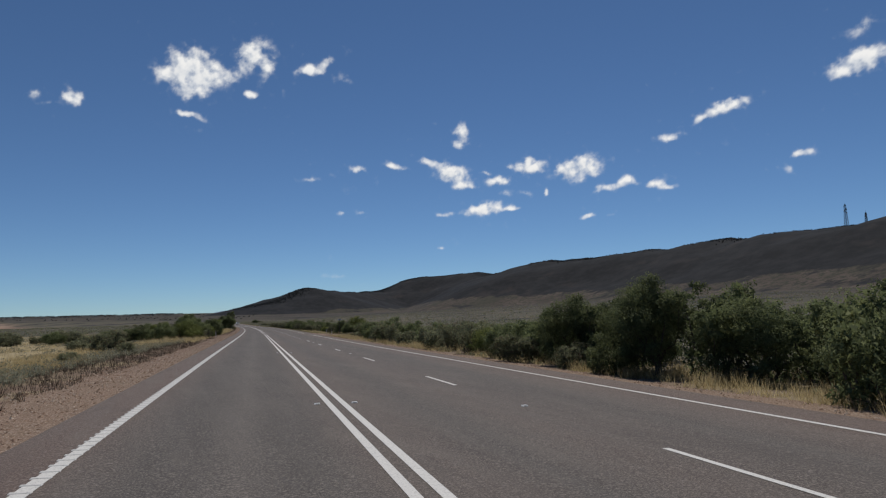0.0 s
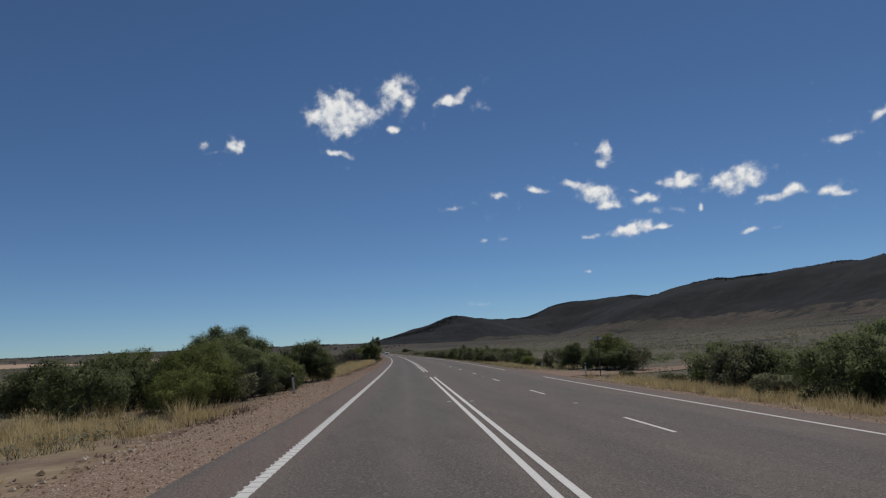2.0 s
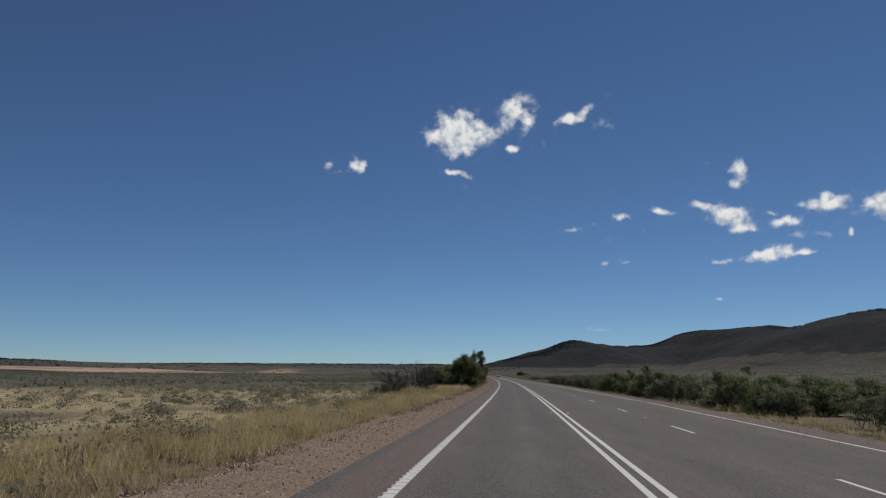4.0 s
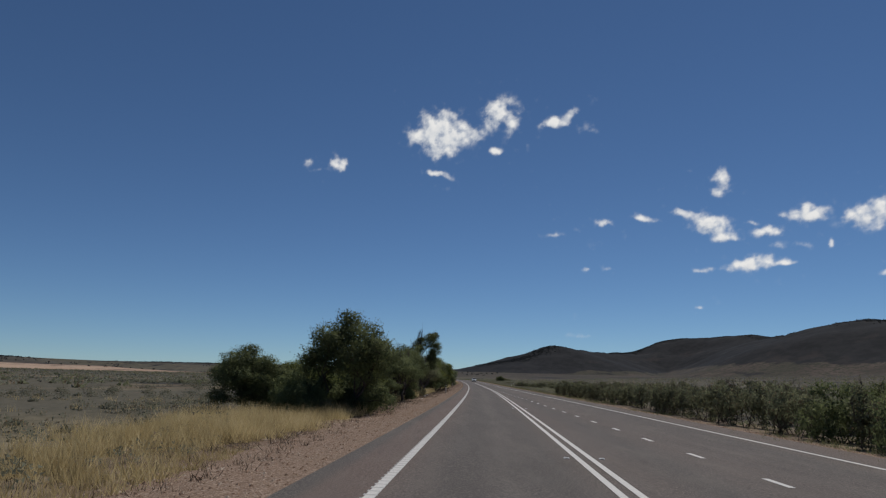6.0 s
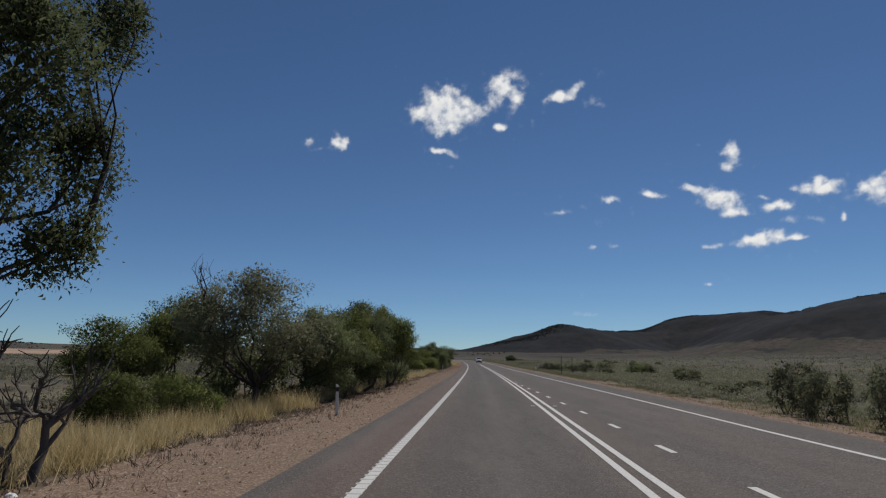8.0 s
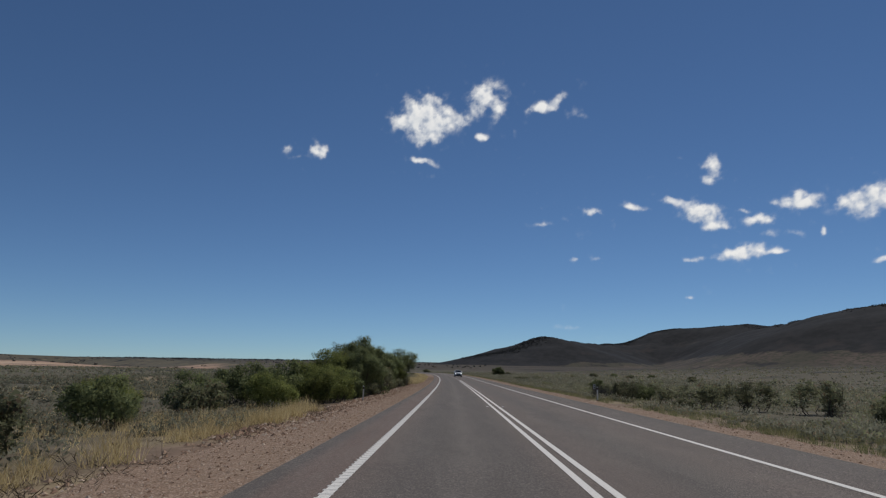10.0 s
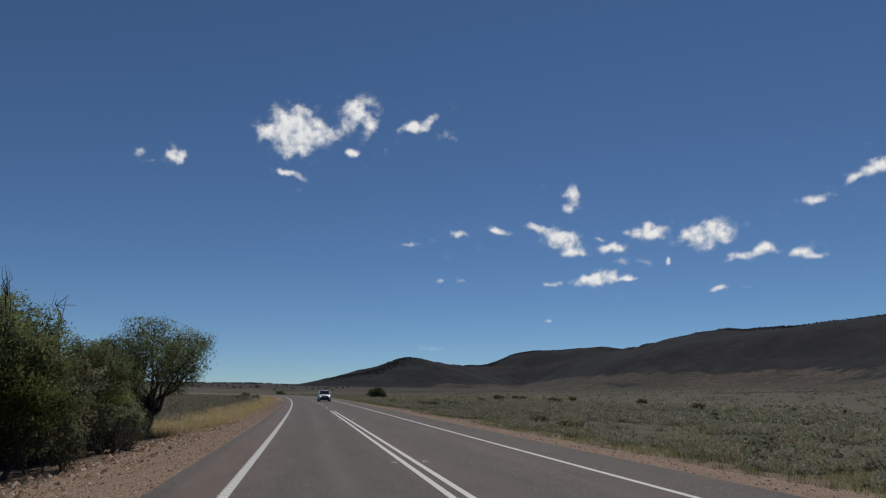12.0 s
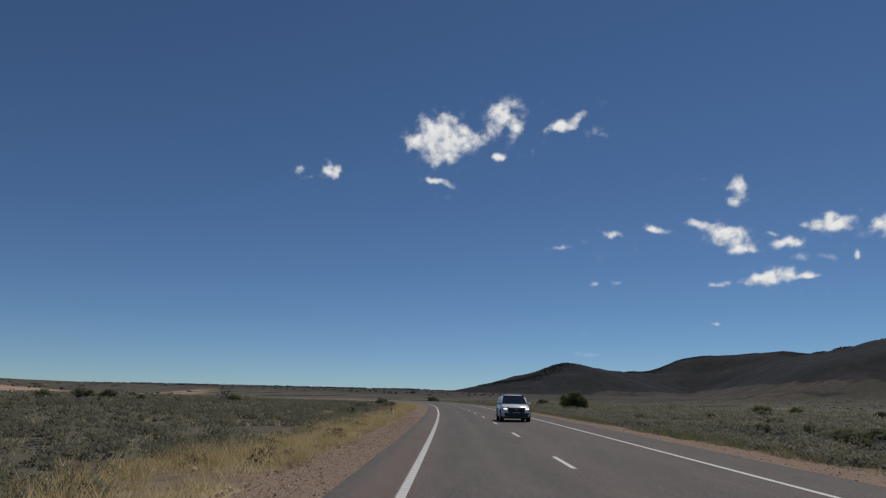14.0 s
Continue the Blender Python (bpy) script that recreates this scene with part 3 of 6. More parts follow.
def dead_tree(name, label, height, width, seed, levels=5, stems=5):
    rng = np.random.default_rng(seed)
    root = tagged(new(name), label, "dead tree")
    verts, faces = [], []
    twigs_v, twigs_f = [], []

    def branch(p, way, ln, r, level):
        end = p + way * ln
        k = 5 if level < 4 else 3
        path = limb(rng, p, end, k, 0.16)
        tube(*((verts, faces) if level < 3 else (twigs_v, twigs_f)), path, np.linspace(r, r * 0.62, k), 6 if level < 2 else 4 if level < 4 else 3)
        if level >= levels:
            return
        for _ in range(4 if level < 3 else 3):
            q = path[rng.integers(k // 2, k)]
            w = way + rng.normal(0, 0.55, 3)
            w[2] += 0.24
            w /= np.linalg.norm(w)
            branch(q, w, ln * rng.uniform(0.52, 0.78), r * 0.55, level + 1)

    for k in range(stems):
        a_ = 2 * math.pi * k / stems + rng.uniform(-0.5, 0.5)
        w = np.array([math.cos(a_) * width / height * 0.75, math.sin(a_) * width / height * 0.75, rng.uniform(0.7, 1.25)])
        w /= np.linalg.norm(w)
        branch(np.array([math.cos(a_) * 0.12, math.sin(a_) * 0.12, -0.15]), w, height * 0.42, 0.028 * height, 1)
    new("trunk", mesh_of("trunk", verts, faces, M_DEAD, True)).parent = root
    tw = new("twig", mesh_of("twig", twigs_v, twigs_f, M_DEAD))
    tw.parent = root
    tagged(tw, kind="stuff")
    return root


def stand(ob, s, d, turn=0.0, size=1.0, tall=1.0):
    p = place(s, d, -0.03)
    ob.matrix_basis = Matrix.Translation(p) @ Matrix.Rotation(turn, 4, "Z") @ Matrix.Diagonal((size, size, size * tall, 1))
    return ob


def again(ob, s, d, turn, size=1.0, tall=1.0, label=""):
    c = copy_thing(ob, Matrix())
    stand(c, s, d, turn, size, tall)
    return tagged(c, label)


# Moulds of each growth; each is itself one of the plants.
BUSH_A = stand(grow("shrub", "rounded olive-green roadside shrub with dense small leaves", "shrub", 2.2, 3.5, "bush", 7400, M_LEAF, 11, 0.10), 100.8, -7.4, 1.9, 0.98)
BUSH_B = stand(grow("shrub", "broad green wattle shrub with yellowish tips", "shrub", 2.4, 3.8, "bush", 13000, M_LEAF_BRIGHT, 12, 0.074, inner=0.3), 88.2, -7.4, 1.0)
BUSH_C = stand(grow("shrub", "low dark green shrub among dry grass", "shrub", 1.7, 2.8, "bush", 4200, M_LEAF_DARK, 13, 0.115), 43.5, -7.2, 0.2, 0.5)
TREE_A = stand(grow("tree", "dense round-crowned dark green tree by the shoulder", "tree", 4.2, 4.6, "tree", 29000, M_LEAF, 21, 0.075, stems=2, low=0.08, inner=0.36), 221.2, -6.3, 0.3, 1.16)
TREE_B = stand(grow("tree", "multi-stemmed acacia with open grey-green crown and bare stems", "tree", 4.4, 3.8, "tree", 14500, M_LEAF, 22, 0.075, dead_tops=2, inner=0.18, low=0.46, stems=1), 251.3, -7.0, 2.0, 1.1)
stand(grow("tree", "tall top-heavy tree with dark trunk and bare upper twigs", "tree", 6.3, 4.8, "tall", 30000, M_LEAF, 23, 0.068, dead_tops=4, lean=0.8), 261.2, -6.6, 0.5, 1.0, 1.07)
TREE_D = stand(grow("tree", "wide green wattle tree with low spreading crown", "tree", 3.6, 4.6, "tree", 17000, M_LEAF_BRIGHT, 24, 0.080, stems=3, low=0.36), 234.0, -8.4, 0.9, 0.92)
stand(grow("tree", "dark spreading acacia with a clear single trunk", "tree", 4.7, 5.3, "tree", 25000, M_LEAF_DARK, 26, 0.075, stems=1, low=0.33, dead_tops=2), 276.4, -7.8, 0.4, 1.07)
TREE_F = stand(grow("tree", "acacia with leaning dark trunk and rounded crown", "tree", 3.7, 3.5, "tree", 9000, M_LEAF, 27, 0.085, stems=1, low=0.5, lean=0.9, dead_tops=2), 239.6, -6.0, 2.4)
BUSH_D = stand(grow("shrub", "large dense dark green shrub growing down to the ground", "shrub", 2.6, 4.0, "bush", 26000, M_LEAF, 14, 0.066, stems=4, inner=0.45), 107.5, -6.4, 0.4, 1.1)
THICKET = stand(grow("scrub", "dark twiggy roadside scrub with sparse leaves", "scrub", 2.1, 3.2, "thicket", 3700, M_LEAF_DARK, 31, 0.11, bark=M_TWIG, dead_tops=3, stems=6, inner=0.10), 190.0, 12.2, 0.4)
THICKET_B = stand(grow("scrub", "tall thin-stemmed dark green scrub", "scrub", 2.8, 3.0, "thicket", 4700, M_LEAF, 32, 0.115, stems=5, inner=0.16), 12.0, 13.6, 1.4)

stand(grow("tree", "old leaning acacia with thick dark forked trunk and wide crown", "tree", 4.6, 6.0, "tree", 30000, M_LEAF, 29, 0.07, stems=1, low=0.36, lean=0.5, stout=1.9), 412.2, -7.4, 0.2, 1.04, 1.10)

LEFT_PLANTS = [  # mould, s, d, turn, size, tall
    (BUSH_C, 36.0, -8.4, 2.0, 0.4, 0.9), (BUSH_C, 50.5, -9.5, 1.0, 0.95, 1.0), (BUSH_C, 58.0, -13.0, 2.2, 0.7, 0.8), (BUSH_C, 66.0, -14.0, 0.6, 0.8, 0.9),
    (BUSH_A, 86.6, -10.4, 5.0, 1.0, 1.0), (BUSH_A, 90.0, -10.6, 1.1, 1.0, 1.05), (BUSH_B, 85.2, -7.0, 0.2, 0.66, 1.0), (TREE_D, 91.4, -8.4, 0.7, 0.74, 1.0), (BUSH_D, 93.6, -7.0, 2.7, 0.84, 1.1), (BUSH_D, 97.4, -7.4, 4.7, 0.8, 1.1), (BUSH_B, 97.2, -6.2, 2.9, 0.72, 1.1), (BUSH_B, 110.4, -6.2, 1.9, 0.5, 1.3), (BUSH_A, 104.6, -8.4, 1.9, 1.0, 1.15),
    (TREE_A, 92.4, -8.4, 0.2, 0.66, 1.0), (TREE_A, 95.4, -8.6, 1.2, 0.80, 1.02), (TREE_A, 98.4, -8.3, 2.2, 0.82, 1.02), (TREE_A, 101.6, -7.7, 3.2, 0.56, 1.0), (BUSH_D, 103.6, -6.9, 3.2, 0.6, 1.0), (THICKET, 90.2, -6.4, 0.2, 0.7, 0.8), (THICKET, 93.4, -6.2, 1.2, 0.62, 0.85), (BUSH_D, 96.4, -6.1, 1.2, 0.55, 1.0), (BUSH_D, 90.8, -7.4, 5.2, 0.62, 1.0), (THICKET, 99.6, -5.9, 4.2, 0.5, 0.9),
    (TREE_D, 92.4, -11.4, 0.7, 0.72, 1.0), (BUSH_A, 95.0, -13.0, 0.2, 1.0, 1.1), (BUSH_A, 90.0, -13.4, 3.2, 1.0, 1.0), (BUSH_A, 103.0, -8.4, 3.2, 1.1, 1.2), (TREE_D, 98.4, -9.4, 3.7, 0.8, 0.95),
    (BUSH_A, 92.0, -15.0, 1.7, 0.9, 0.9), (BUSH_C, 96.0, -18.0, 0.1, 1.2, 0.9), (BUSH_C, 92.0, -21.0, 3.1, 1.2, 0.9), (BUSH_C, 103.0, -26.0, 0.1, 1.4, 0.8), (BUSH_C, 98.0, -31.0, 2.1, 1.4, 0.8), (BUSH_C, 108.0, -36.0, 2.1, 1.4, 0.8), (BUSH_C, 88.0, -27.0, 1.1, 1.1, 0.8),
    (TREE_A, 222.4, -11.4, 2.0, 1.0, 0.80), (BUSH_D, 223.4, -7.6, 2.0, 0.62, 0.95), (BUSH_D, 219.6, -8.3, 5.0, 0.72, 1.1), (BUSH_A, 222.6, -9.2, 3.6, 0.95, 1.2), (THICKET, 219.4, -7.2, 3.0, 0.55, 0.8), (BUSH_D, 221.6, -6.2, 3.4, 0.56, 0.9), (BUSH_D, 222.0, -10.2, 1.0, 0.85, 1.1), (THICKET, 197.6, -9.6, 2.0, 0.6, 0.7), (THICKET, 199.8, -12.2, 1.0, 0.75, 0.8), (THICKET, 194.8, -12.6, 4.0, 0.75, 0.8), (THICKET, 202.0, -10.0, 4.0, 0.5, 0.7), (BUSH_B, 227.8, -9.2, 1.0, 1.0, 1.02), (BUSH_A, 224.8, -6.4, 3.0, 0.74, 1.5), (TREE_D, 230.4, -8.6, 2.5, 0.82, 0.86), (THICKET, 229.4, -7.2, 2.5, 0.8, 0.8), (THICKET, 233.0, -7.4, 1.5, 0.8, 0.8), (TREE_D, 242.6, -7.6, 1.5, 0.9, 1.0), (TREE_D, 238.5, -9.4, 4.1, 1.05, 1.02), (BUSH_A, 231.6, -6.4, 4.0, 0.5, 1.15),
    (TREE_B, 242.2, -6.2, 0.9, 0.84, 0.96), (TREE_D, 243.8, -10.2, 5.5, 1.0, 1.05), (TREE_B, 249.5, -6.4, 3.6, 0.9, 1.05), (TREE_A, 249.2, -9.0, 3.6, 1.12, 1.1), (TREE_A, 247.0, -7.4, 5.6, 0.92, 1.1), (BUSH_A, 246.6, -6.3, 5.6, 0.45, 1.0), (TREE_D, 236.0, -12.0, 1.0, 1.0, 1.0), (TREE_B, 256.4, -7.7, 4.8, 1.08, 1.14), (BUSH_C, 254.2, -7.6, 0.0, 0.5, 1.1), (TREE_F, 252.2, -9.0, 1.3, 1.1, 1.1), (BUSH_C, 257.8, -6.3, 1.0, 0.5, 1.0), (TREE_B, 245.4, -8.8, 1.0, 0.95, 0.98), (TREE_F, 235.4, -6.4, 4.4, 0.52, 1.0), (TREE_F, 261.0, -8.2, 0.4, 1.0, 1.1),
    (BUSH_B, 271.0, -9.6, 4.0, 0.7, 0.95), (BUSH_B, 273.0, -8.6, 2.0, 0.72, 0.9), (TREE_D, 279.5, -11.8, 2.2, 1.1, 1.12), (TREE_D, 274.6, -11.6, 5.2, 0.9, 1.0), (TREE_A, 282.2, -7.4, 5.0, 0.98, 0.98), (TREE_D, 285.5, -7.0, 0.6, 1.1, 1.1), (TREE_A, 289.0, -6.8, 3.1, 1.06, 1.1), (BUSH_A, 280.0, -9.2, 0.5, 1.2, 1.25), (BUSH_B, 292.0, -8.2, 0.5, 1.2, 1.2), (TREE_B, 284.0, -6.2, 0.5, 0.78, 0.95),
    (TREE_D, 293.5, -6.4, 4.0, 1.16, 1.28), (TREE_A, 298.0, -6.6, 1.0, 1.1, 1.14), (TREE_D, 303.0, -6.5, 2.0, 1.0, 1.15), (BUSH_A, 308.0, -7.4, 2.0, 0.9, 1.0), (BUSH_C, 314.0, -8.5, 2.0, 0.9, 1.0), (BUSH_A, 322.0, -10.5, 3.0, 0.8, 1.0), (BUSH_C, 331.0, -9.5, 1.0, 0.9, 1.0), (BUSH_A, 339.0, -11.0, 5.0, 0.8, 1.0),
    (BUSH_C, 346.5, -10.8, 1.2, 0.9, 1.0), (BUSH_A, 349.0, -12.0, 1.2, 0.9, 1.0), (BUSH_B, 343.0, -13.0, 1.2, 0.8, 0.9), (BUSH_A, 353.0, -11.0, 4.2, 1.0, 1.1), (BUSH_A, 357.0, -10.0, 4.2, 1.0, 1.2), (TREE_D, 361.5, -9.6, 4.2, 0.8, 0.95), (BUSH_B, 350.0, -8.7, 2.0, 0.80, 1.0), (BUSH_B, 354.3, -7.6, 5.0, 0.86, 1.0), (BUSH_B, 358.2, -7.4, 0.9, 0.86, 1.08), (BUSH_B, 360.6, -7.6, 3.2, 0.86, 1.2), (TREE_A, 366.8, -6.7, 1.8, 0.88, 0.98), (BUSH_A, 370.4, -6.6, 0.3, 0.95, 1.45), (THICKET, 373.5, -6.4, 0.3, 1.0, 1.1), (TREE_D, 366.5, -8.9, 2.8, 0.98, 1.06), (TREE_B, 374.6, -8.2, 0.1, 0.84, 1.0), (BUSH_D, 364.0, -7.4, 1.3, 0.78, 1.05), (BUSH_D, 367.6, -7.9, 2.3, 0.8, 1.0), (THICKET, 365.6, -6.5, 4.3, 0.62, 0.85), (THICKET, 369.0, -6.3, 0.6, 0.6, 0.85), (BUSH_D, 371.6, -8.4, 3.3, 0.75, 1.0),
    (TREE_A, 380.4, -8.4, 2.4, 1.14, 1.10), (TREE_A, 376.0, -8.8, 5.4, 1.0, 1.06), (TREE_B, 378.0, -9.8, 5.4, 1.0, 1.05), (TREE_B, 382.4, -7.3, 1.4, 0.76, 0.86), (TREE_B, 384.6, -8.6, 3.4, 0.86, 0.92), (BUSH_C, 384.4, -6.7, 3.4, 0.72, 1.15), (THICKET, 378.4, -6.6, 1.3, 1.0, 1.1), (THICKET, 387.6, -8.0, 1.3, 1.1, 1.2), (TREE_F, 389.0, -9.2, 1.3, 1.0, 1.0), (TREE_A, 388.6, -7.8, 0.4, 1.0, 1.04), (TREE_A, 394.6, -7.8, 4.4, 0.86, 0.95), (BUSH_A, 391.6, -7.3, 0.4, 0.7, 1.3), (TREE_D, 397.4, -6.9, 2.2, 0.86, 0.98), (THICKET, 400.5, -7.0, 3.3, 1.05, 1.25), (TREE_B, 402.4, -8.4, 1.3, 0.8, 0.95), (TREE_D, 405.4, -8.0, 2.8, 0.9, 0.98), (THICKET, 407.5, -7.6, 0.9, 1.0, 1.15), (THICKET, 398.4, -6.0, 5.3, 0.7, 1.0), (THICKET, 404.0, -6.3, 2.3, 0.75, 1.0), (THICKET, 392.6, -6.2, 1.3, 0.6, 0.9), (TREE_A, 399.0, -8.0, 2.0, 0.98, 1.04), (TREE_F, 408.0, -9.0, 5.3, 0.85, 0.95), (TREE_B, 397.6, -7.1, 4.3, 0.92, 1.06), (TREE_B, 403.0, -7.1, 2.9, 0.84, 1.0), (BUSH_D, 401.6, -7.8, 2.2, 0.8, 1.25), (BUSH_D, 406.4, -7.3, 0.7, 0.72, 1.2), (TREE_A, 409.4, -8.3, 1.7, 0.9, 1.04), (BUSH_D, 410.0, -7.6, 3.7, 0.6, 1.1), (TREE_A, 405.0, -9.4, 4.7, 0.9, 1.0),
    (BUSH_C, 512.0, -10.5, 0.3, 0.8, 0.7), (BUSH_C, 540.0, -12.0, 2.3, 0.9, 0.7), (BUSH_C, 556.0, -9.0, 1.3, 0.8, 0.8), (BUSH_A, 590.0, -11.0, 1.3, 0.9, 0.8),
]
for mould, s_, d_, turn_, size_, tall_ in LEFT_PLANTS:
    again(mould, s_, d_, turn_, size_, tall_)

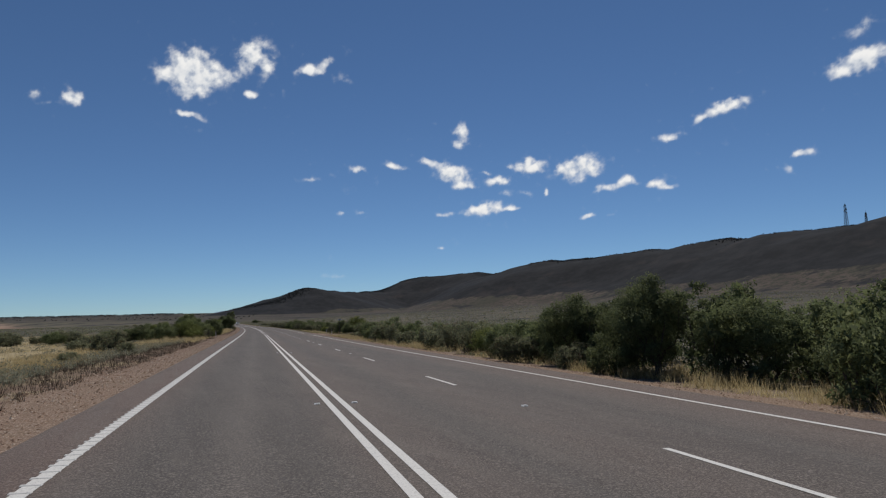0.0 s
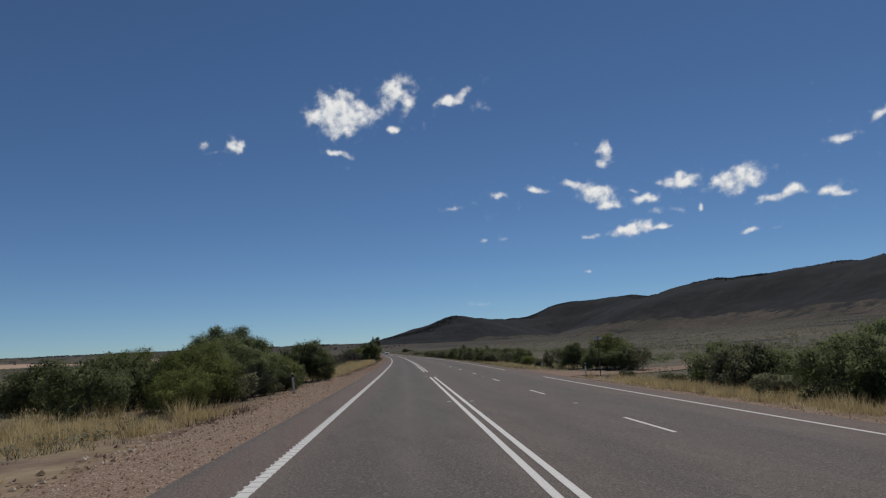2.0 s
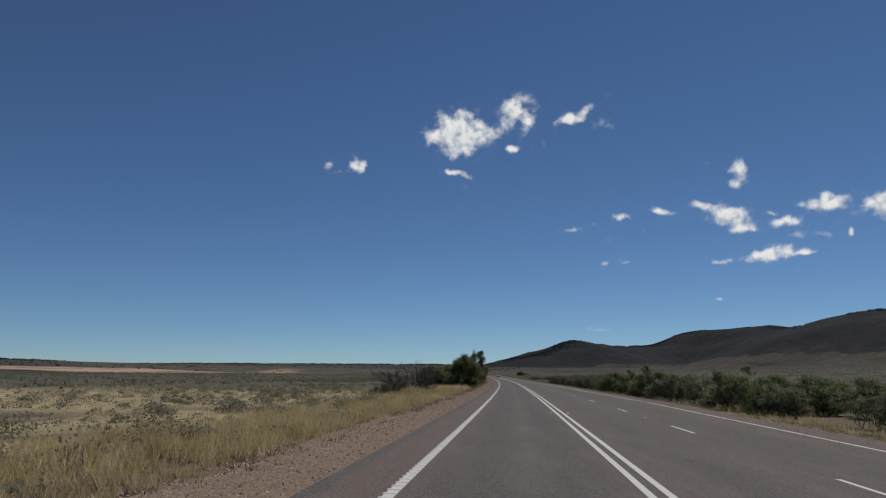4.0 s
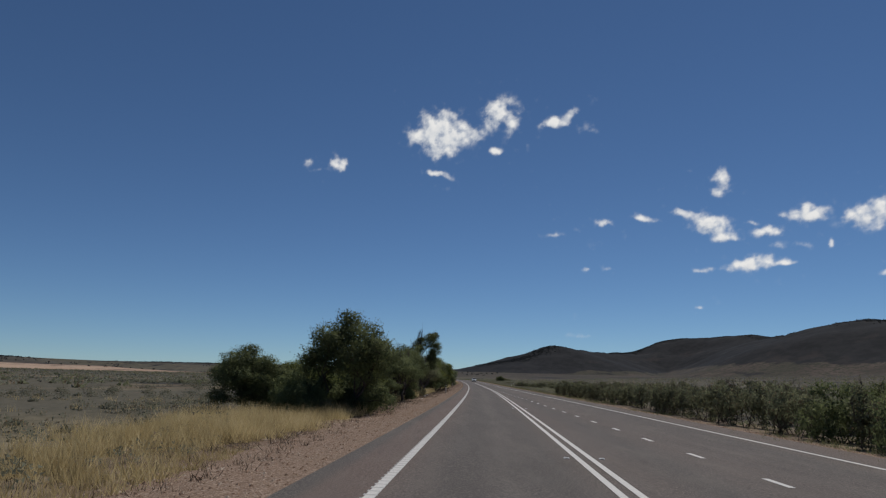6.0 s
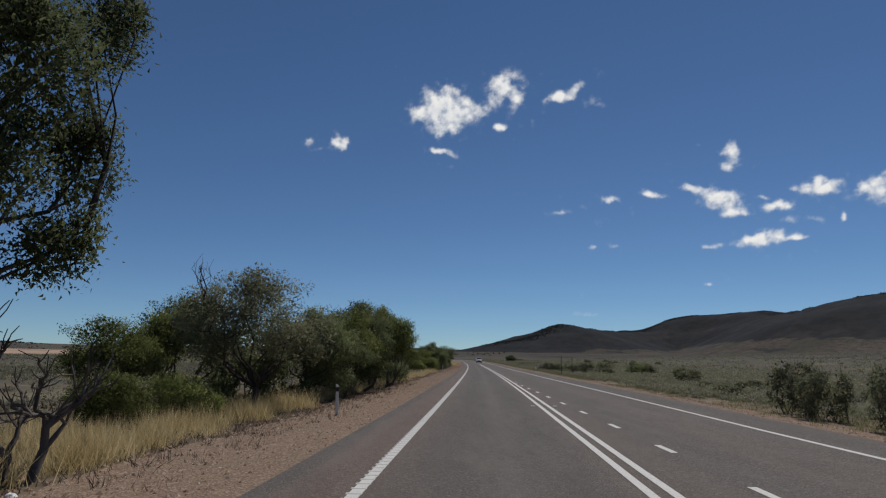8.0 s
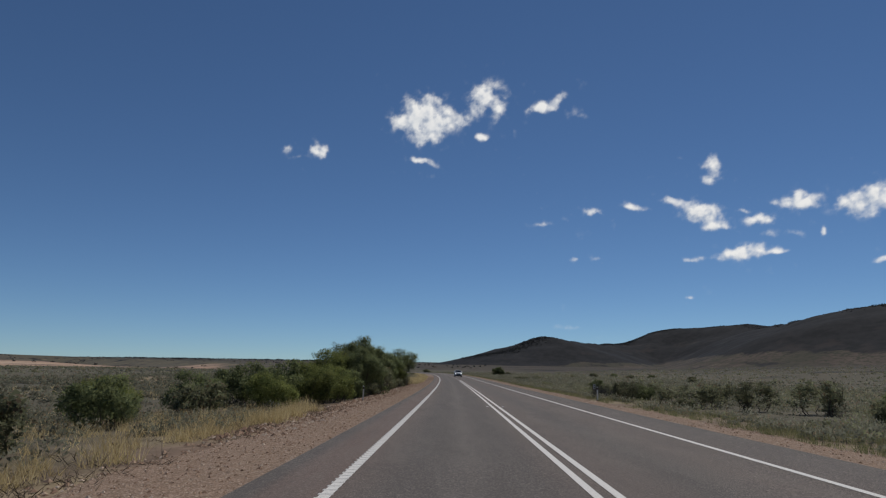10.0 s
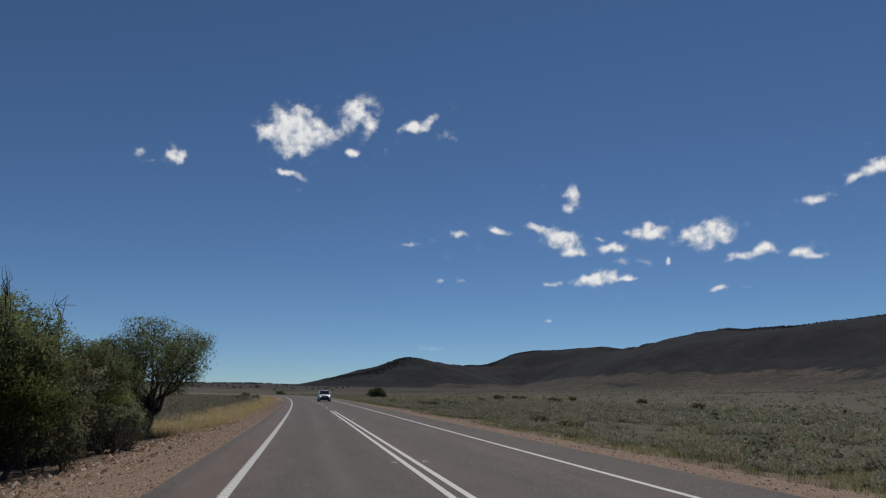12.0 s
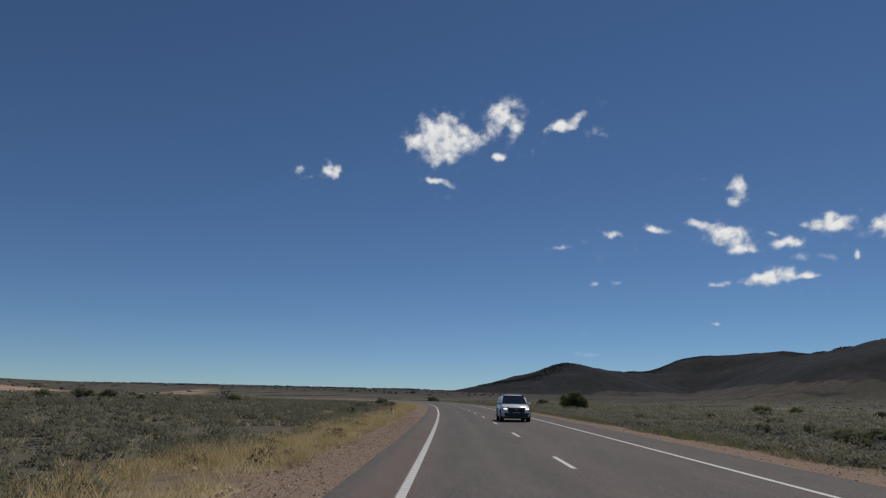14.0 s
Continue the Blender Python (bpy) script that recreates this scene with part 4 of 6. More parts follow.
RIGHT_PLANTS = [
    (THICKET_B, 7.0, 14.6, 0.0, 1.0, 1.0), (BUSH_A, 10.5, 12.6, 3.0, 0.9, 1.15), (THICKET_B, 15.5, 15.8, 2.0, 0.95, 0.9), (BUSH_C, 16.2, 13.6, 4.0, 0.55, 0.6), (TREE_A, 19.6, 12.9, 1.0, 0.82, 1.02), (TREE_A, 22.5, 14.2, 4.0, 0.80, 1.0), (BUSH_A, 20.6, 11.8, 1.0, 0.62, 1.1),
    (THICKET_B, 18.6, 15.6, 5.0, 1.05, 1.05), (TREE_A, 25.5, 13.0, 2.2, 0.76, 0.98), (THICKET_B, 22.0, 17.5, 2.9, 1.1, 1.1), (THICKET_B, 12.5, 18.0, 2.2, 1.1, 1.0), (BUSH_A, 13.8, 15.0, 1.2, 0.8, 1.1), (THICKET_B, 9.6, 16.6, 4.2, 1.0, 0.95), (BUSH_A, 17.6, 17.2, 3.2, 1.0, 1.2), (TREE_A, 27.5, 15.6, 0.2, 0.72, 0.95), (BUSH_A, 30.0, 14.0, 5.2, 0.9, 1.1), (THICKET_B, 34.5, 15.6, 1.2, 0.9, 0.85), (BUSH_C, 23.4, 12.0, 1.2, 0.7, 0.9), (THICKET_B, 24.2, 13.4, 1.2, 0.95, 1.05), (THICKET_B, 17.4, 13.6, 3.2, 0.95, 1.05), (THICKET_B, 28.4, 13.4, 5.2, 0.9, 1.0), (THICKET_B, 14.2, 16.6, 0.2, 1.0, 1.0), (BUSH_C, 28.5, 11.6, 4.0, 0.9, 0.9), (BUSH_A, 32.0, 12.6, 4.0, 0.85, 1.0), (BUSH_B, 36.0, 13.0, 0.5, 0.8, 0.9),
    (THICKET_B, 41.0, 14.5, 3.6, 0.85, 0.8), (BUSH_C, 45.0, 12.5, 1.0, 0.95, 1.0), (THICKET, 50.0, 13.0, 2.0, 0.9, 0.95), (THICKET_B, 54.0, 14.0, 0.7, 0.8, 0.75), (THICKET_B, 58.5, 13.6, 1.7, 0.9, 0.85), (THICKET_B, 63.8, 13.2, 4.7, 0.9, 0.82), (THICKET_B, 68.4, 12.9, 5.7, 0.8, 0.78),
    (BUSH_C, 73.0, 13.6, 2.7, 0.9, 0.9), (BUSH_C, 79.0, 14.2, 0.4, 1.0, 1.0), (BUSH_A, 83.5, 15.0, 1.4, 0.9, 0.95), (THICKET_B, 87.5, 15.6, 2.4, 0.9, 0.8), (BUSH_A, 91.5, 16.0, 1.0, 0.9, 0.95), (THICKET_B, 95.5, 17.0, 4.0, 0.9, 0.78), (BUSH_C, 88.0, 13.6, 4.0, 0.7, 0.8), (BUSH_C, 99.5, 14.4, 4.0, 0.6, 0.6), (BUSH_C, 98.0, 17.0, 3.3, 0.8, 0.8), (BUSH_C, 107.6, 14.6, 3.3, 0.5, 0.62), (BUSH_A, 60.0, 20.0, 0.0, 1.0, 0.9), (BUSH_C, 70.0, 22.0, 0.0, 1.1, 0.9),
    (BUSH_A, 47.0, 20.0, 5.0, 1.0, 0.9), (BUSH_C, 34.0, 21.0, 5.0, 1.2, 1.0), (THICKET_B, 5.0, 19.0, 5.0, 1.1, 1.0), (BUSH_B, 122.5, 18.2, 0.4, 1.3, 1.08), (BUSH_D, 121.0, 16.6, 3.4, 0.85, 0.95), (BUSH_D, 118.6, 18.0, 1.4, 0.9, 0.95), (BUSH_D, 126.5, 16.0, 5.4, 0.95, 1.08), (THICKET, 116.6, 18.6, 2.4, 1.0, 0.95), (THICKET, 130.0, 14.6, 2.0, 1.0, 0.95), (BUSH_C, 136.0, 15.0, 1.0, 0.9, 0.8), (BUSH_B, 142.0, 14.6, 3.0, 0.7, 0.8), (BUSH_A, 149.0, 15.0, 2.0, 0.7, 0.8), (THICKET, 156.0, 14.0, 0.0, 1.0, 0.8),
    (BUSH_A, 351.0, 22.0, 0.8, 1.1, 0.8), (BUSH_C, 356.0, 25.0, 2.8, 1.1, 0.9), (BUSH_C, 345.0, 17.0, 2.8, 0.8, 0.8), (BUSH_C, 298.0, 16.5, 1.1, 0.7, 0.7), (BUSH_C, 292.0, 13.0, 4.1, 0.6, 0.7), (THICKET, 296.0, 19.0, 4.1, 0.7, 0.6), (BUSH_C, 315.0, 18.0, 0.8, 0.9, 0.8), (BUSH_C, 322.0, 20.0, 3.8, 1.1, 0.8), (BUSH_C, 303.0, 15.5, 2.8, 0.6, 0.6), (THICKET, 357.2, 14.0, 0.5, 0.95, 0.72), (THICKET, 354.5, 15.6, 1.5, 1.0, 0.8), (THICKET, 359.6, 15.8, 2.5, 0.95, 0.75), (THICKET, 362.0, 13.6, 3.5, 0.8, 0.7), (THICKET, 352.0, 18.0, 4.5, 1.1, 0.8), (BUSH_C, 356.0, 12.6, 4.5, 0.5, 0.8), (THICKET, 365.0, 11.6, 2.5, 0.85, 0.8), (THICKET, 371.1, 11.0, 1.1, 0.55, 0.6), (THICKET, 368.8, 12.8, 4.1, 0.9, 0.75), (THICKET, 376.0, 14.5, 4.1, 0.8, 0.6), (THICKET, 380.0, 17.5, 2.1, 1.0, 0.6), (BUSH_C, 385.0, 13.4, 1.1, 0.62, 0.66), (THICKET, 383.0, 15.4, 2.0, 0.7, 0.5), (BUSH_C, 404.0, 15.5, 1.1, 0.55, 0.55), (BUSH_C, 418.0, 14.0, 4.1, 0.6, 0.55), (BUSH_C, 426.0, 15.0, 3.1, 0.6, 0.5),
    (TREE_A, 16.6, 14.2, 2.0, 0.7, 0.9), (BUSH_A, 26.0, 16.8, 2.0, 1.0, 1.2), (TREE_D, 31.0, 17.0, 1.0, 0.8, 0.9), (BUSH_A, 38.6, 15.6, 3.0, 1.0, 1.0), (BUSH_C, 43.6, 15.4, 2.0, 1.1, 1.1), (THICKET, 47.6, 14.4, 0.4, 1.0, 0.95), (THICKET, 38.0, 12.6, 1.4, 1.0, 1.0), (THICKET, 42.6, 12.9, 3.4, 0.95, 0.95), (THICKET, 60.6, 12.6, 5.4, 0.95, 0.95), (THICKET, 67.0, 12.6, 4.4, 0.95, 0.95), (BUSH_B, 52.2, 15.6, 3.3, 0.8, 0.9), (BUSH_C, 56.2, 12.6, 1.3, 0.8, 1.0), (BUSH_A, 61.2, 14.4, 5.3, 0.95, 1.0), (BUSH_C, 66.2, 14.6, 3.3, 1.2, 1.1), (BUSH_A, 70.6, 13.6, 4.3, 0.95, 1.0), (BUSH_A, 75.6, 15.0, 2.3, 1.0, 1.0), (BUSH_A, 84.6, 14.2, 3.3, 1.05, 1.0), (BUSH_A, 88.6, 17.8, 4.3, 1.2, 1.1), (BUSH_C, 92.6, 14.6, 0.3, 1.2, 1.1), (BUSH_A, 96.6, 15.6, 5.3, 1.05, 1.0), (BUSH_C, 101.0, 17.6, 5.3, 1.2, 1.0), (BUSH_A, 79.0, 13.6, 5.3, 0.8, 1.0), (BUSH_C, 81.0, 15.8, 2.3, 1.2, 1.1), (BUSH_C, 85.6, 16.6, 4.3, 1.2, 1.1), (BUSH_B, 78.0, 18.0, 4.3, 0.9, 0.9), (BUSH_A, 65.0, 18.0, 1.3, 1.0, 0.95), (BUSH_A, 56.0, 18.0, 2.3, 1.0, 0.95),
    (TREE_F, 376.1, 12.0, 1.0, 0.42, 1.0), (THICKET, 369.6, 11.6, 3.0, 0.7, 0.8), (BUSH_C, 384.3, 13.8, 2.0, 0.6, 0.8), (BUSH_C, 373.0, 12.9, 5.0, 0.7, 0.8), (BUSH_A, 368.4, 13.6, 1.0, 0.7, 0.8),
    (BUSH_D, 560.0, 22.0, 0.0, 1.3, 1.0), (THICKET, 521.3, 28.3, 1.0, 0.5, 0.7), (BUSH_C, 475.1, 16.2, 2.0, 0.62, 0.7), (BUSH_C, 477.4, 17.6, 4.0, 0.7, 0.7), (THICKET, 485.1, 19.9, 3.0, 0.55, 0.6), (THICKET, 487.3, 18.0, 5.0, 0.5, 0.6), (BUSH_C, 482.0, 22.0, 0.5, 0.75, 0.6), (BUSH_C, 510.0, 17.1, 1.5, 0.5, 0.7), (THICKET, 498.0, 24.0, 2.5, 0.6, 0.6), (BUSH_C, 540.0, 44.0, 3.5, 0.8, 0.8), (BUSH_C, 532.0, 60.0, 4.5, 0.9, 0.8), (BUSH_C, 548.0, 66.0, 5.5, 0.9, 0.8), (BUSH_A, 560.0, 78.0, 0.6, 0.9, 0.8), (BUSH_A, 575.0, 70.0, 1.6, 0.9, 0.8),
]
for mould, s_, d_, turn_, size_, tall_ in RIGHT_PLANTS:
    again(mould, s_, d_, turn_, size_, tall_)
rng = np.random.default_rng(77)
for d_ in np.arange(-11.0, -52.0, -2.3):                         # dark hedge of shrubs out in the paddock
    again((BUSH_C, BUSH_A, BUSH_C)[rng.integers(3)], 91 + rng.uniform(-4, 6) - 0.12 * d_, d_ + rng.uniform(-0.8, 0.8), rng.uniform(0, 6.28), rng.uniform(0.75, 1.05), rng.uniform(0.75, 0.95))
for s_ in np.arange(163.0, 281.0, 2.0):                          # scrub along the merge, lower as the lane ends
    q_ = np.interp(s_, [215, 240, 281], [0.9, 0.85, 0.72])
    again((THICKET, BUSH_A, THICKET, BUSH_C, THICKET_B)[rng.integers(5 if s_ < 222 else 1)], s_ + rng.uniform(-1, 1), float(seal_right(s_)) + 2.2 + rng.uniform(0, 1.8), rng.uniform(0, 6.28), rng.uniform(0.85, 1.12) * q_, rng.uniform(0.95, 1.15))
for s_ in np.arange(164.0, 272.0, 3.0):
    q_ = np.interp(s_, [215, 235, 278], [0.85, 0.85, 0.75])
    again((THICKET, BUSH_B, BUSH_A, BUSH_A)[rng.integers(4 if s_ < 222 else 1)], s_, float(seal_right(s_)) + 6.3 + rng.uniform(0, 3.4), rng.uniform(0, 6.28), rng.uniform(1.0, 1.25) * q_, rng.uniform(1.0, 1.15))
DEAD_A = stand(dead_tree("dead_tree", "bare grey dead tree with spreading twiggy branches", 4.5, 8.8, 5, 6, 6), 196.6, -10.8, 0.0, 1.0, 0.88)
DEAD_B = stand(dead_tree("dead_tree", "blackened leafless stump with forked branches", 2.6, 0.9, 8, 4, 2), 263.5, -6.6, 0.8, 1.0)
again(DEAD_A, 189.5, -12.4, 2.0, 0.30, 0.9, "small dead shrub lying in dry grass")
again(DEAD_B, 252.4, -8.2, 2.6, 0.85, 1.1, "leafless broken acacia among living trees")
again(DEAD_A, 246.8, -8.4, 1.0, 0.5, 0.8, "dry fallen branches under the acacias")
again(DEAD_A, 91.4, -6.7, 0.6, 0.36, 1.2, "bare grey branches among the green shrubs")
again(DEAD_A, 96.0, -6.3, 2.6, 0.26, 1.2, "bare grey branches among the green shrubs")
again(DEAD_A, 372.0, -6.3, 1.6, 0.34, 1.0, "bare grey branches among the roadside trees")
again(DEAD_A, 403.5, -6.3, 3.6, 0.34, 1.0, "bare grey branches among the roadside trees")
again(DEAD_A, 369.0, 10.9, 2.2, 0.26, 1.1, "small leafless shrub beside the shoulder")
again(DEAD_B, 575.0, -40.0, 1.0, 1.2, 1.2, "lone leafless tree out on the plain")
for s_, d_, k_ in ((575, -72, 1.3), (577, -66, 1.6), (578, -62, 1.4), (572, -54, 0.8), (575, -38, 1.3), (620, -70, 0.9), (520, -58, 0.8), (570, 60, 1.3), (640, 45, 1.2), (600, 80, 1.3), (520, 75, 1.0), (470, 55, 0.9), (690, 60, 1.8), (700, 20, 1.8)):
    again(BUSH_C, s_, d_, s_, k_, 0.8, "dark shrub standing alone on the saltbush plain")


# ---- ground cover ----
def blades(centres, length, width, rng, spread=0.35):
    n = len(centres)
    way = rng.normal(0, spread, (n, 3))
    way[:, 2] = 1
    way /= np.linalg.norm(way, axis=1, keepdims=True)
    side = np.cross(way, rng.normal(size=(n, 3)))
    side /= np.linalg.norm(side, axis=1, keepdims=True)
    ln = length * rng.uniform(0.5, 1.3, (n, 1)) if np.isscalar(length) else (length * rng.uniform(0.5, 1.3, n))[:, None]
    v = np.stack([centres - side * width / 2, centres + side * width / 2, centres + way * ln], 1)
    return v.reshape(-1, 3), np.arange(3 * n).reshape(n, 3)


def heights(x, y):
    return ground_height(x, y)


def scatter(n, s0, s1, d0, d1, rng, power=1.0):
    """n places between two distances along and two offsets from the road, thicker near d0; patches are left out."""
    s = rng.uniform(s0, s1, n)
    d = d0 + (d1 - d0) * rng.uniform(0, 1, n) ** power
    p = on_road(s, d)
    keep = wobble(p[:, 0], p[:, 1], 9.0, 7.7) + rng.normal(0, 0.22, n) > -0.26
    keep &= ~((abs(s - 115.0) < 9.0) & (d > 8.5))              # the side track stays bare
    keep &= ~((s > 85) & (s < 112) & (d < 0) & (d > -9.5))     # and the shade under the shrubs
    keep &= ~((s > 352) & (s < 410) & (d < 0) & (d > -8.5))
    p = p[keep]
    p[:, 2] = heights(p[:, 0], p[:, 1])
    return p


def tufts(name, label, n, area, length, count, material, seed, spread=0.35, radius=0.09, width=0.014, power=1.0):
    rng = np.random.default_rng(seed)
    p = scatter(n, *area, rng, power)
    c = np.repeat(p, count, 0)
    ln = np.repeat(length * rng.uniform(0.55, 1.25, len(p)), count)
    c[:, :2] += rng.normal(0, radius, (len(c), 2)) * np.repeat(rng.uniform(0.6, 1.5, (len(p), 1)), count, 0)
    c[:, 2] -= 0.02
    v, f = blades(c, ln, width, rng, spread)
    up = rng.normal(0, 0.45, (len(c), 3)) + (0, 0, 0.8)
    return tagged(new(name, leafy_mesh(name, v, f, material, up)), label, "grass", kind="stuff")


def low_shrubs(name, label, n, area, size, count, leaf, material, seed, power=1.0):
    rng = np.random.default_rng(seed)
    p = scatter(n, *area, rng, power)
    r = size * rng.uniform(0.5, 1.4, len(p)) ** 1.2
    c = np.repeat(p, count, 0)
    rr = np.repeat(r, count)[:, None]
    u = rng.normal(size=(len(c), 3))
    u /= np.linalg.norm(u, axis=1, keepdims=True)
    u[:, 2] = abs(u[:, 2])
    c = c + u * rr * rng.uniform(0.5, 1.1, (len(c), 1)) * (1, 1, 0.75)
    v, f = cards(c, leaf, leaf * 0.62, rng, lean=u * 0.9)
    out = u * 0.8 + rng.normal(0, 0.25, u.shape) + (0, 0, 0.45)
    return tagged(new(name, leafy_mesh(name, v, f, material, out)), label, "shrubs", kind="stuff")


tufts("dry_grass", "straw-coloured dry grass behind a strip of bare soil", 2200, (-5, 72, -7.2, -13.0), 0.30, 24, M_STRAW, 19, 0.5)
tufts("dry_grass", "tufts of straw-coloured dry grass beside the shoulder", 4600, (66, 205, -5.2, -12.5), 0.28, 24, M_STRAW, 1, 0.5, power=1.7)
tufts("dry_grass", "straw-coloured grass paddock beyond the shoulder", 8000, (-5, 235, -8.5, -60), 0.30, 14, M_STRAW, 2, 0.3, 0.16, 0.02, 1.6)
tufts("dry_grass", "dry grass under the roadside trees", 2800, (205, 350, -6.6, -12), 0.40, 24, M_STRAW, 3, 0.5, power=1.3)
tufts("tussock_grass", "thick straw tussocks behind the shoulder", 460, (66, 205, -5.4, -10.5), 0.52, 150, M_STRAW, 21, 0.42, 0.20, 0.016)
tufts("tussock_grass", "thick straw tussocks at the feet of the trees", 380, (205, 292, -6.4, -9.6), 0.60, 150, M_STRAW, 22, 0.42, 0.22, 0.016)
tufts("tussock_grass", "thick straw tussocks along the verge", 300, (292, 470, -5.9, -8.5), 0.55, 130, M_STRAW, 23, 0.42, 0.20, 0.016)
tufts("tussock_grass", "golden grass clumps lining the shoulder", 1700, (418, 600, -5.0, -8.6), 0.44, 100, M_STRAW, 24, 0.65, 0.26, 0.013, 1.3)
tufts("dry_grass", "straw grass between the saltbush", 5000, (300, 600, -9, -38), 0.32, 14, M_STRAW, 25, 0.4, 0.16, 0.022, 1.4)
tufts("dry_grass", "straw grass between the saltbush", 2600, (290, 600, 9.5, 40), 0.22, 14, M_VERGE, 26, 0.4, 0.16, 0.022, 1.4)
tufts("tussock_grass", "long golden grass before the first trees", 190, (207, 221, -5.9, -10.5), 0.62, 150, M_STRAW, 30, 0.55, 0.25, 0.014)
tufts("tussock_grass", "big mounded clump of long straw grass", 26, (187.5, 192.5, -7.2, -9.6), 0.75, 420, M_STRAW, 28, 0.55, 0.32, 0.016)
tufts("twig_litter", "dry twigs and fallen sticks under the trees", 3800, (205, 425, -5.2, -9.0), 0.30, 9, M_TWIG, 8, 1.6, 0.14, 0.016)
tufts("twig_litter", "dry dead stalks along the shoulder", 3800, (-5, 300, -4.2, -8.0), 0.20, 12, M_TWIG, 9, 0.5, 0.09, 0.014)
tufts("tussock_grass", "straw clumps at the feet of the scrub", 420, (-5, 110, 11.2, 14.5), 0.45, 90, M_STRAW, 27, 0.42, 0.22, 0.016)
tufts("twig_litter", "dry stalks at the edge of the far shoulder", 2600, (-5, 620, 8.6, 12.0), 0.18, 9, M_TWIG, 10, 0.5, 0.08, 0.012)
tufts("dry_grass", "tall golden grass verge along the shoulder", 5600, (412, 620, -4.8, -9.5), 0.34, 24, M_STRAW, 4, 0.5, power=1.2)
tufts("dry_grass", "thin straw grass under the scrub", 3600, (-5, 170, 11.3, 19), 0.32, 20, M_STRAW, 5, power=1.3)
tufts("twig_litter", "dead upright stalks on the bare soil", 1500, (-5, 110, -4.3, -7.4), 0.26, 10, M_TWIG, 29, 0.35, 0.05, 0.016)
tufts("verge_grass", "short greenish grass beside the shoulder", 4200, (110, 330, 8.0, 13), 0.22, 18, M_VERGE, 6)
tufts("verge_grass", "green and straw grass beside the shoulder", 7500, (318, 620, 8.6, 13.5), 0.24, 18, M_VERGE, 7, power=1.2)
low_shrubs("saltbush", "low grey-green saltbush beside the grass verge", 3400, (330, 560, -7.4, -24), 0.50, 80, 0.115, M_LEAF_GREY, 42, 1.2)
low_shrubs("saltbush", "low grey-green saltbush covering the plain", 7500, (300, 640, -18, -66), 0.50, 30, 0.22, M_LEAF_GREY, 11, 1.1)
low_shrubs("saltbush", "low grey-green saltbush beside the green verge", 3600, (285, 560, 9.6, 26), 0.48, 80, 0.115, M_LEAF_GREY, 43, 1.2)
low_shrubs("saltbush", "low grey-green saltbush covering the plain", 8500, (285, 640, 20, 70), 0.50, 30, 0.22, M_LEAF_GREY, 12, 1.1)
low_shrubs("dead_shrub", "small brown leafless bushes in the golden grass", 170, (425, 600, -5.3, -8.6), 0.34, 130, 0.09, M_TWIG, 40)
low_shrubs("saltbush", "row of small grey bushes between bare soil and grass", 420, (-5, 74, -6.4, -9.0), 0.40, 90, 0.075, M_LEAF_GREY, 38)
low_shrubs("saltbush", "dark knee-high saltbush on the stony plain", 1500, (270, 420, 11.5, 46), 0.62, 90, 0.10, M_LEAF_DARK, 39, 1.4)
low_shrubs("saltbush", "scattered grey shrubs in the grass", 3000, (0, 240, -6.6, -50), 0.36, 34, 0.10, M_LEAF_GREY, 13, 1.5)
low_shrubs("saltbush", "knee-high grey-green bushes in the dry grass", 900, (130, 330, -8.5, -40), 0.62, 120, 0.11, M_LEAF_GREY, 33, 1.3)
low_shrubs("saltbush", "dense olive scrub behind the roadside bushes", 2600, (10, 160, 14.5, 75), 0.62, 46, 0.14, M_LEAF, 34, 1.2)
low_shrubs("saltbush", "waist-high grey-green bushes on the plain", 520, (400, 620, -10, -45), 0.75, 90, 0.19, M_LEAF_GREY, 35, 1.3)
low_shrubs("saltbush", "waist-high grey-green bushes on the plain", 620, (380, 620, 11.5, 48), 0.75, 90, 0.19, M_LEAF_GREY, 36, 1.3)
low_shrubs("saltbush", "scattered grey shrubs among the scrub", 1500, (0, 290, 11.5, 50), 0.38, 28, 0.12, M_LEAF_DARK, 14, 1.2)
low_shrubs("saltbush", "grey shrubs far out on the plain", 9000, (-20, 900, -55, -330), 0.80, 9, 0.5, M_LEAF_GREY, 15, 1.5)
low_shrubs("saltbush", "grey shrubs far out on the plain", 11000, (-20, 900, 55, 380), 0.80, 9, 0.5, M_LEAF_GREY, 16, 1.5)
low_shrubs("scrub_thicket", "dark shrubs dotted over the far plain", 1500, (-50, 890, -40, -500), 1.1, 18, 0.6, M_LEAF_DARK, 17, 1.2)
low_shrubs("scrub_thicket", "dark shrubs dotted over the far slope", 2200, (-50, 890, 30, 700), 1.1, 18, 0.6, M_LEAF_DARK, 18, 1.2)


